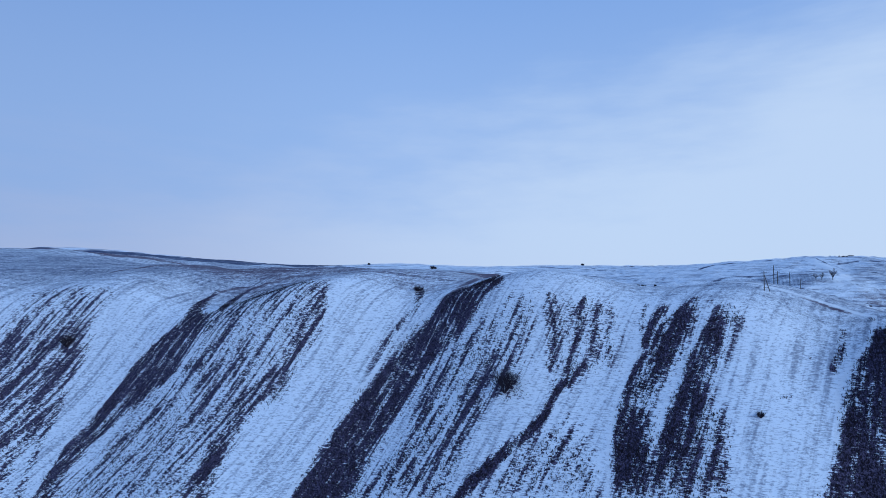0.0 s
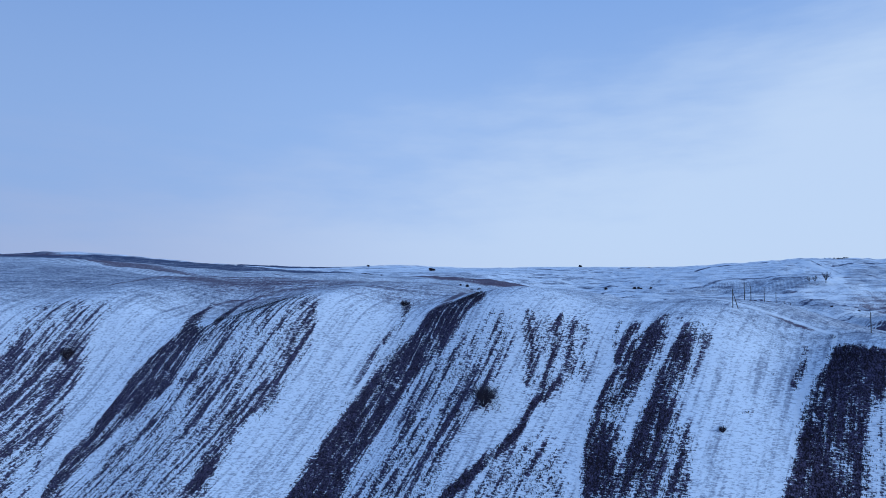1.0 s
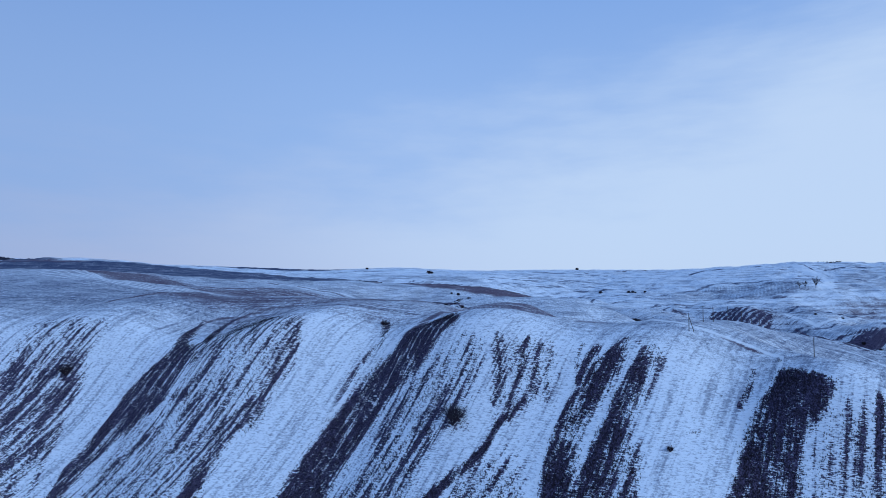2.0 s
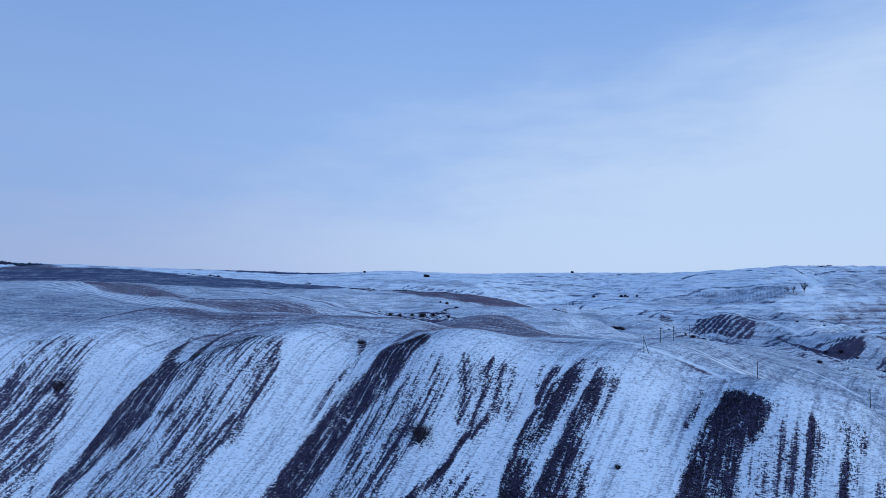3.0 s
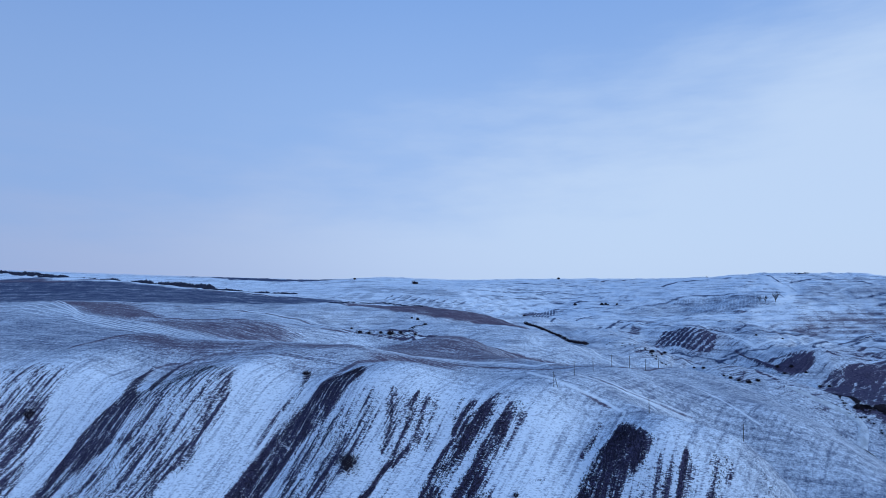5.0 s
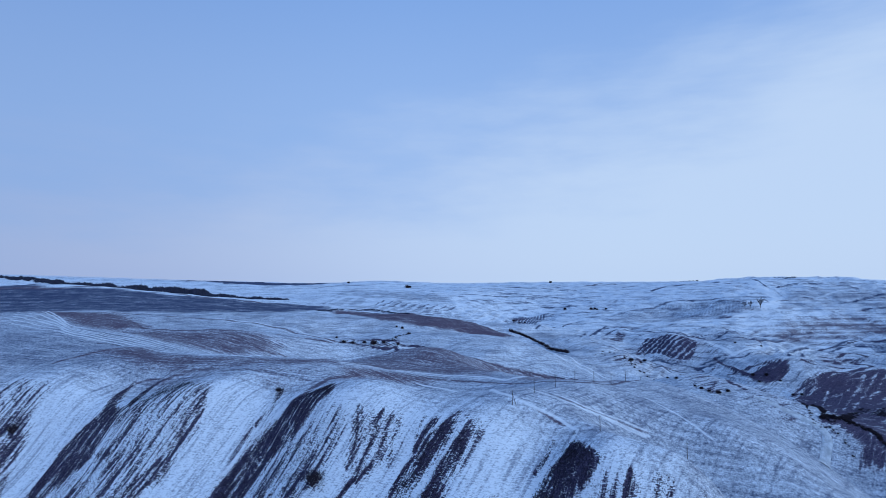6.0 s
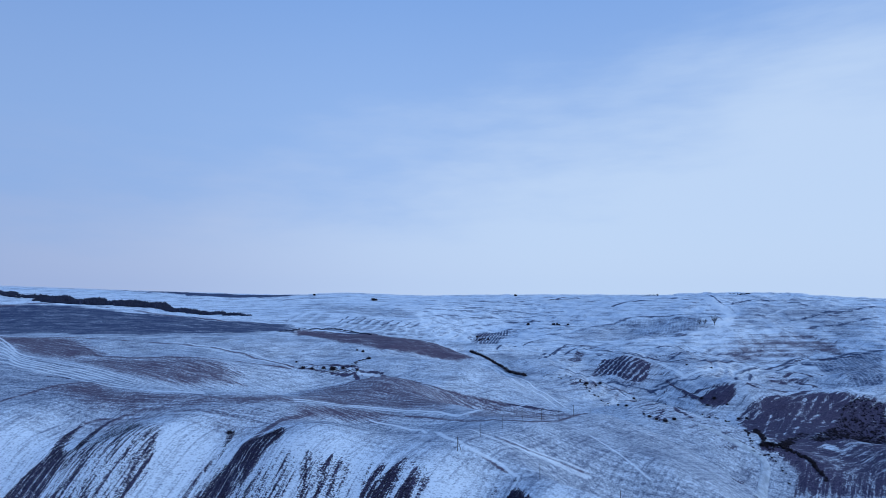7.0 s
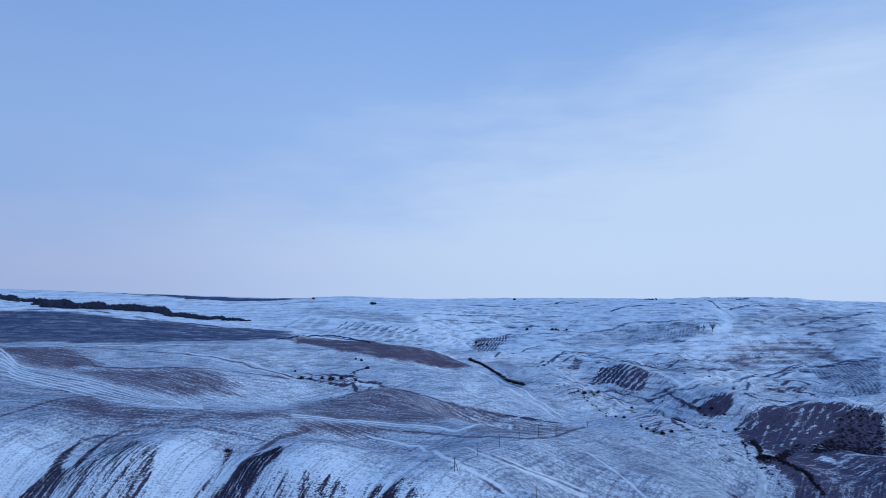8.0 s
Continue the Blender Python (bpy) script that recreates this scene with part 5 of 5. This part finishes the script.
def along_line(pts, spacing, tall, wide, depth, seed):
    """Spots scattered along a line of (x, y)."""
    rnd = random.Random(seed)
    spots = []
    for (ax, ay), (bx, by) in zip(pts, pts[1:]):
        n = max(1, int(math.hypot(bx - ax, by - ay) / spacing))
        for k in range(n):
            t = (k + rnd.random()) / n
            swell = 0.75 + 0.25 * math.sin(0.021 * (ax + (bx - ax) * t) * 3 + seed)
            spots.append((ax + (bx - ax) * t + rnd.uniform(-depth, depth) * 0.4, ay + (by - ay) * t + rnd.uniform(-depth, depth), tall * swell * rnd.uniform(0.75, 1.1), wide * rnd.uniform(0.8, 1.2)))
    return spots


BELT = [(-1400, 1540), (-1267, 1540), (-1140, 1545), (-1038, 1530), (-936, 1490), (-872, 1477), (-793, 1420), (-656, 1370), (-507, 1336), (-453, 1250), (-400, 1230), (-328, 1197), (-270, 1130), (-225, 1051)]
belt = along_line(BELT[:6], 1.5, 10, 12, 22, 1) + along_line(BELT[5:9], 0.75, 16, 15, 34, 2) + along_line(BELT[8:12], 1.0, 12, 11, 16, 3) + along_line(BELT[11:], 1.4, 8, 9, 7, 13)
thicket("tree_belt", belt, MAT_HAZED_WOODS, "long dark belt of bare trees across snowy fields", "woods", 2.2)
thicket("hedge", along_line([(-93, 718), (-63, 835), (-6, 799), (31, 722)], 1.3, 3.6, 4, 2.5, 4), MAT_HAZED_WOODS, "thin dark hedge along a ploughed field", "hedge")
thicket("hedge", along_line([(165, 705), (182, 674), (195, 621), (216, 584)], 1.1, 6, 6, 3, 5), MAT_TWIG, "dense dark hedge on the shoulder of a hill", "hedge")
thicket("copse", along_line([(680, 1460), (712, 1430)], 3, 10, 8, 6, 6) + along_line([(620, 1500), (690, 1455)], 7, 4, 6, 5, 7), MAT_HAZED_WOODS, "dark copse on the far skyline", "woods")
thicket("copse", along_line([(765, 1175), (800, 1150)], 4, 5, 6, 4, 8), MAT_HAZED_WOODS, "low dark copse on the far skyline", "woods")
thicket("brushwood", along_line([(234, 580), (273, 564), (295, 512), (330, 530), (366, 515), (403, 494)], 3.5, 2.6, 3, 7, 9)
        + along_line([(399, 476), (359, 378), (371, 374), (374, 367), (373, 355)], 3, 2.2, 2.6, 3, 10) + along_line([(410, 462), (372, 384), (386, 385), (392, 382), (402, 378), (401, 365), (401, 356)], 0.7, 3.2, 3.4, 4, 14) + along_line([(386, 385), (427, 434), (448, 447)], 0.8, 3, 3.2, 4, 15), MAT_TWIG, "tangled dark brushwood along the valley stream", "brushwood")
thicket("brushwood", along_line([(-28, 532), (-4, 530), (26, 525), (40, 572)], 1.6, 2.2, 2.6, 6, 11) + along_line([(186, 985), (205, 1010), (222, 1050)], 6, 4, 5, 12, 12), MAT_TWIG, "low brushwood along a snowy ditch", "brushwood")


DARK_BANK = [(522, 502), (543, 514), (560, 512), (570, 506), (588, 502), (558, 468), (481, 436), (443, 426), (436, 429), (471, 457)]


def within(pts, count, tall, wide, seed):
    """Spots scattered inside a plot of (x, y) corners."""
    rnd = random.Random(seed)
    xs, ys = [p[0] for p in pts], [p[1] for p in pts]
    spots = []
    while len(spots) < count:
        x, y = rnd.uniform(min(xs), max(xs)), rnd.uniform(min(ys), max(ys))
        inside = False
        for (ax, ay), (bx, by) in zip(pts, pts[1:] + pts[:1]):
            if (ay > y) != (by > y) and x < ax + (y - ay) * (bx - ax) / (by - ay):
                inside = not inside
        if inside:
            spots.append((x, y, tall * rnd.uniform(0.6, 1.2), wide * rnd.uniform(0.7, 1.3)))
    return spots


thicket("brushwood", within(DARK_BANK, 900, 1.9, 2.6, 16), MAT_TWIG, "close dark brushwood over a steep bank", "brushwood")


def scrub_tufts(count):
    """Dry thorn tufts wherever the near slope carries scrub."""
    rnd = np.random.default_rng(7)
    sel = (SCRUB > 0.3) & (gy < 330) & (gy > 120)
    ids = np.flatnonzero(sel.ravel())
    weight = SCRUB.ravel()[ids] ** 2
    pick = rnd.choice(ids, count, p=weight / weight.sum())
    x = gx.ravel()[pick] + rnd.uniform(-0.6, 0.6, count)
    y = gy.ravel()[pick] + rnd.uniform(-0.6, 0.6, count)
    z = surface(x, y)[0] - 0.08
    verts, faces = [], []
    blades = 5
    a = rnd.uniform(0, 2 * math.pi, (count, blades))
    lean = rnd.uniform(0.1, 0.6, (count, blades))
    tall = rnd.uniform(0.35, 0.95, (count, 1)) * rnd.uniform(0.6, 1.1, (count, blades))
    wide = 0.09
    ca, sa = np.cos(a), np.sin(a)
    base = np.stack([x[:, None] + 0 * a, y[:, None] + 0 * a, z[:, None] + 0 * a], -1)
    left = base + np.stack([-sa * wide, ca * wide, 0 * a], -1)
    right = base + np.stack([sa * wide, -ca * wide, 0 * a], -1)
    tip = base + np.stack([ca * lean * tall, sa * lean * tall, tall], -1)
    co = np.stack([left, right, tip], 2).reshape(-1, 3)
    me = bpy.data.meshes.new("thorn_scrub")
    n = count * blades
    me.vertices.add(3 * n)
    me.vertices.foreach_set("co", co.astype(np.float32).ravel())
    me.loops.add(3 * n)
    me.loops.foreach_set("vertex_index", np.arange(3 * n, dtype=np.int32))
    me.polygons.add(n)
    me.polygons.foreach_set("loop_start", np.arange(0, 3 * n, 3, dtype=np.int32))
    me.update(calc_edges=True)
    me.materials.append(MAT_TWIG)
    return tagged(new("thorn_scrub", me), "dry dark thorn scrub standing through thin snow", "scrub", kind="stuff")


scrub_tufts(36000)


def draped(name, pts, lift, mat, label):
    """A strip of road laid on the ground along (x, y, half-width)."""
    rows = []
    for (ax, ay, aw), (bx, by, bw) in zip(pts, pts[1:]):
        n = max(2, int(math.hypot(bx - ax, by - ay) / 2.5))
        for k in range(n):
            t = k / n
            rows.append((ax + (bx - ax) * t, ay + (by - ay) * t, aw + (bw - aw) * t))
    rows = np.array(rows)
    for _ in range(12):
        rows[1:-1] = (rows[:-2] + 2 * rows[1:-1] + rows[2:]) / 4
    d = np.gradient(rows[:, :2], axis=0)
    d /= np.linalg.norm(d, axis=1)[:, None]
    across = np.linspace(-1, 1, 7)
    x = rows[:, 0, None] + d[:, 1, None] * rows[:, 2, None] * across
    y = rows[:, 1, None] - d[:, 0, None] * rows[:, 2, None] * across
    z = surface(x, y)[0] + lift - 0.5 * np.abs(across) ** 6
    me = sheet(name, x, y, z, False)
    me.materials.append(mat)
    return tagged(new(name, me), label, "road", kind="structure")


def road_material():
    m, t, b = material("packed_snow_road", 0.7)
    where = node(t, "ShaderNodeTexCoord").outputs["Object"]
    big, small = noise_of(t, where, 0.25, 4.0, 0.6), noise_of(t, where, 1.6, 4.0, 0.6)
    colour = blend(t, ramp(t, calc(t, "ADD", calc(t, "MULTIPLY", big, 0.6), calc(t, "MULTIPLY", small, 0.4)), 0.4, 0.62), (0.42, 0.44, 0.47), (0.66, 0.69, 0.73))
    t.links.new(colour, b.inputs["Base Color"])
    return m


MAT_ROAD = road_material()
draped("road", [(304, 277, 3.2), (352, 355, 3.2), (359, 363, 3.2), (365, 368, 3.2), (366, 373, 3.2), (362, 379, 3), (353, 384, 2.8), (344, 389, 2.4), (335, 395, 2), (324, 402, 1.6)], 0.55, MAT_ROAD, "packed snow road through the valley floor")
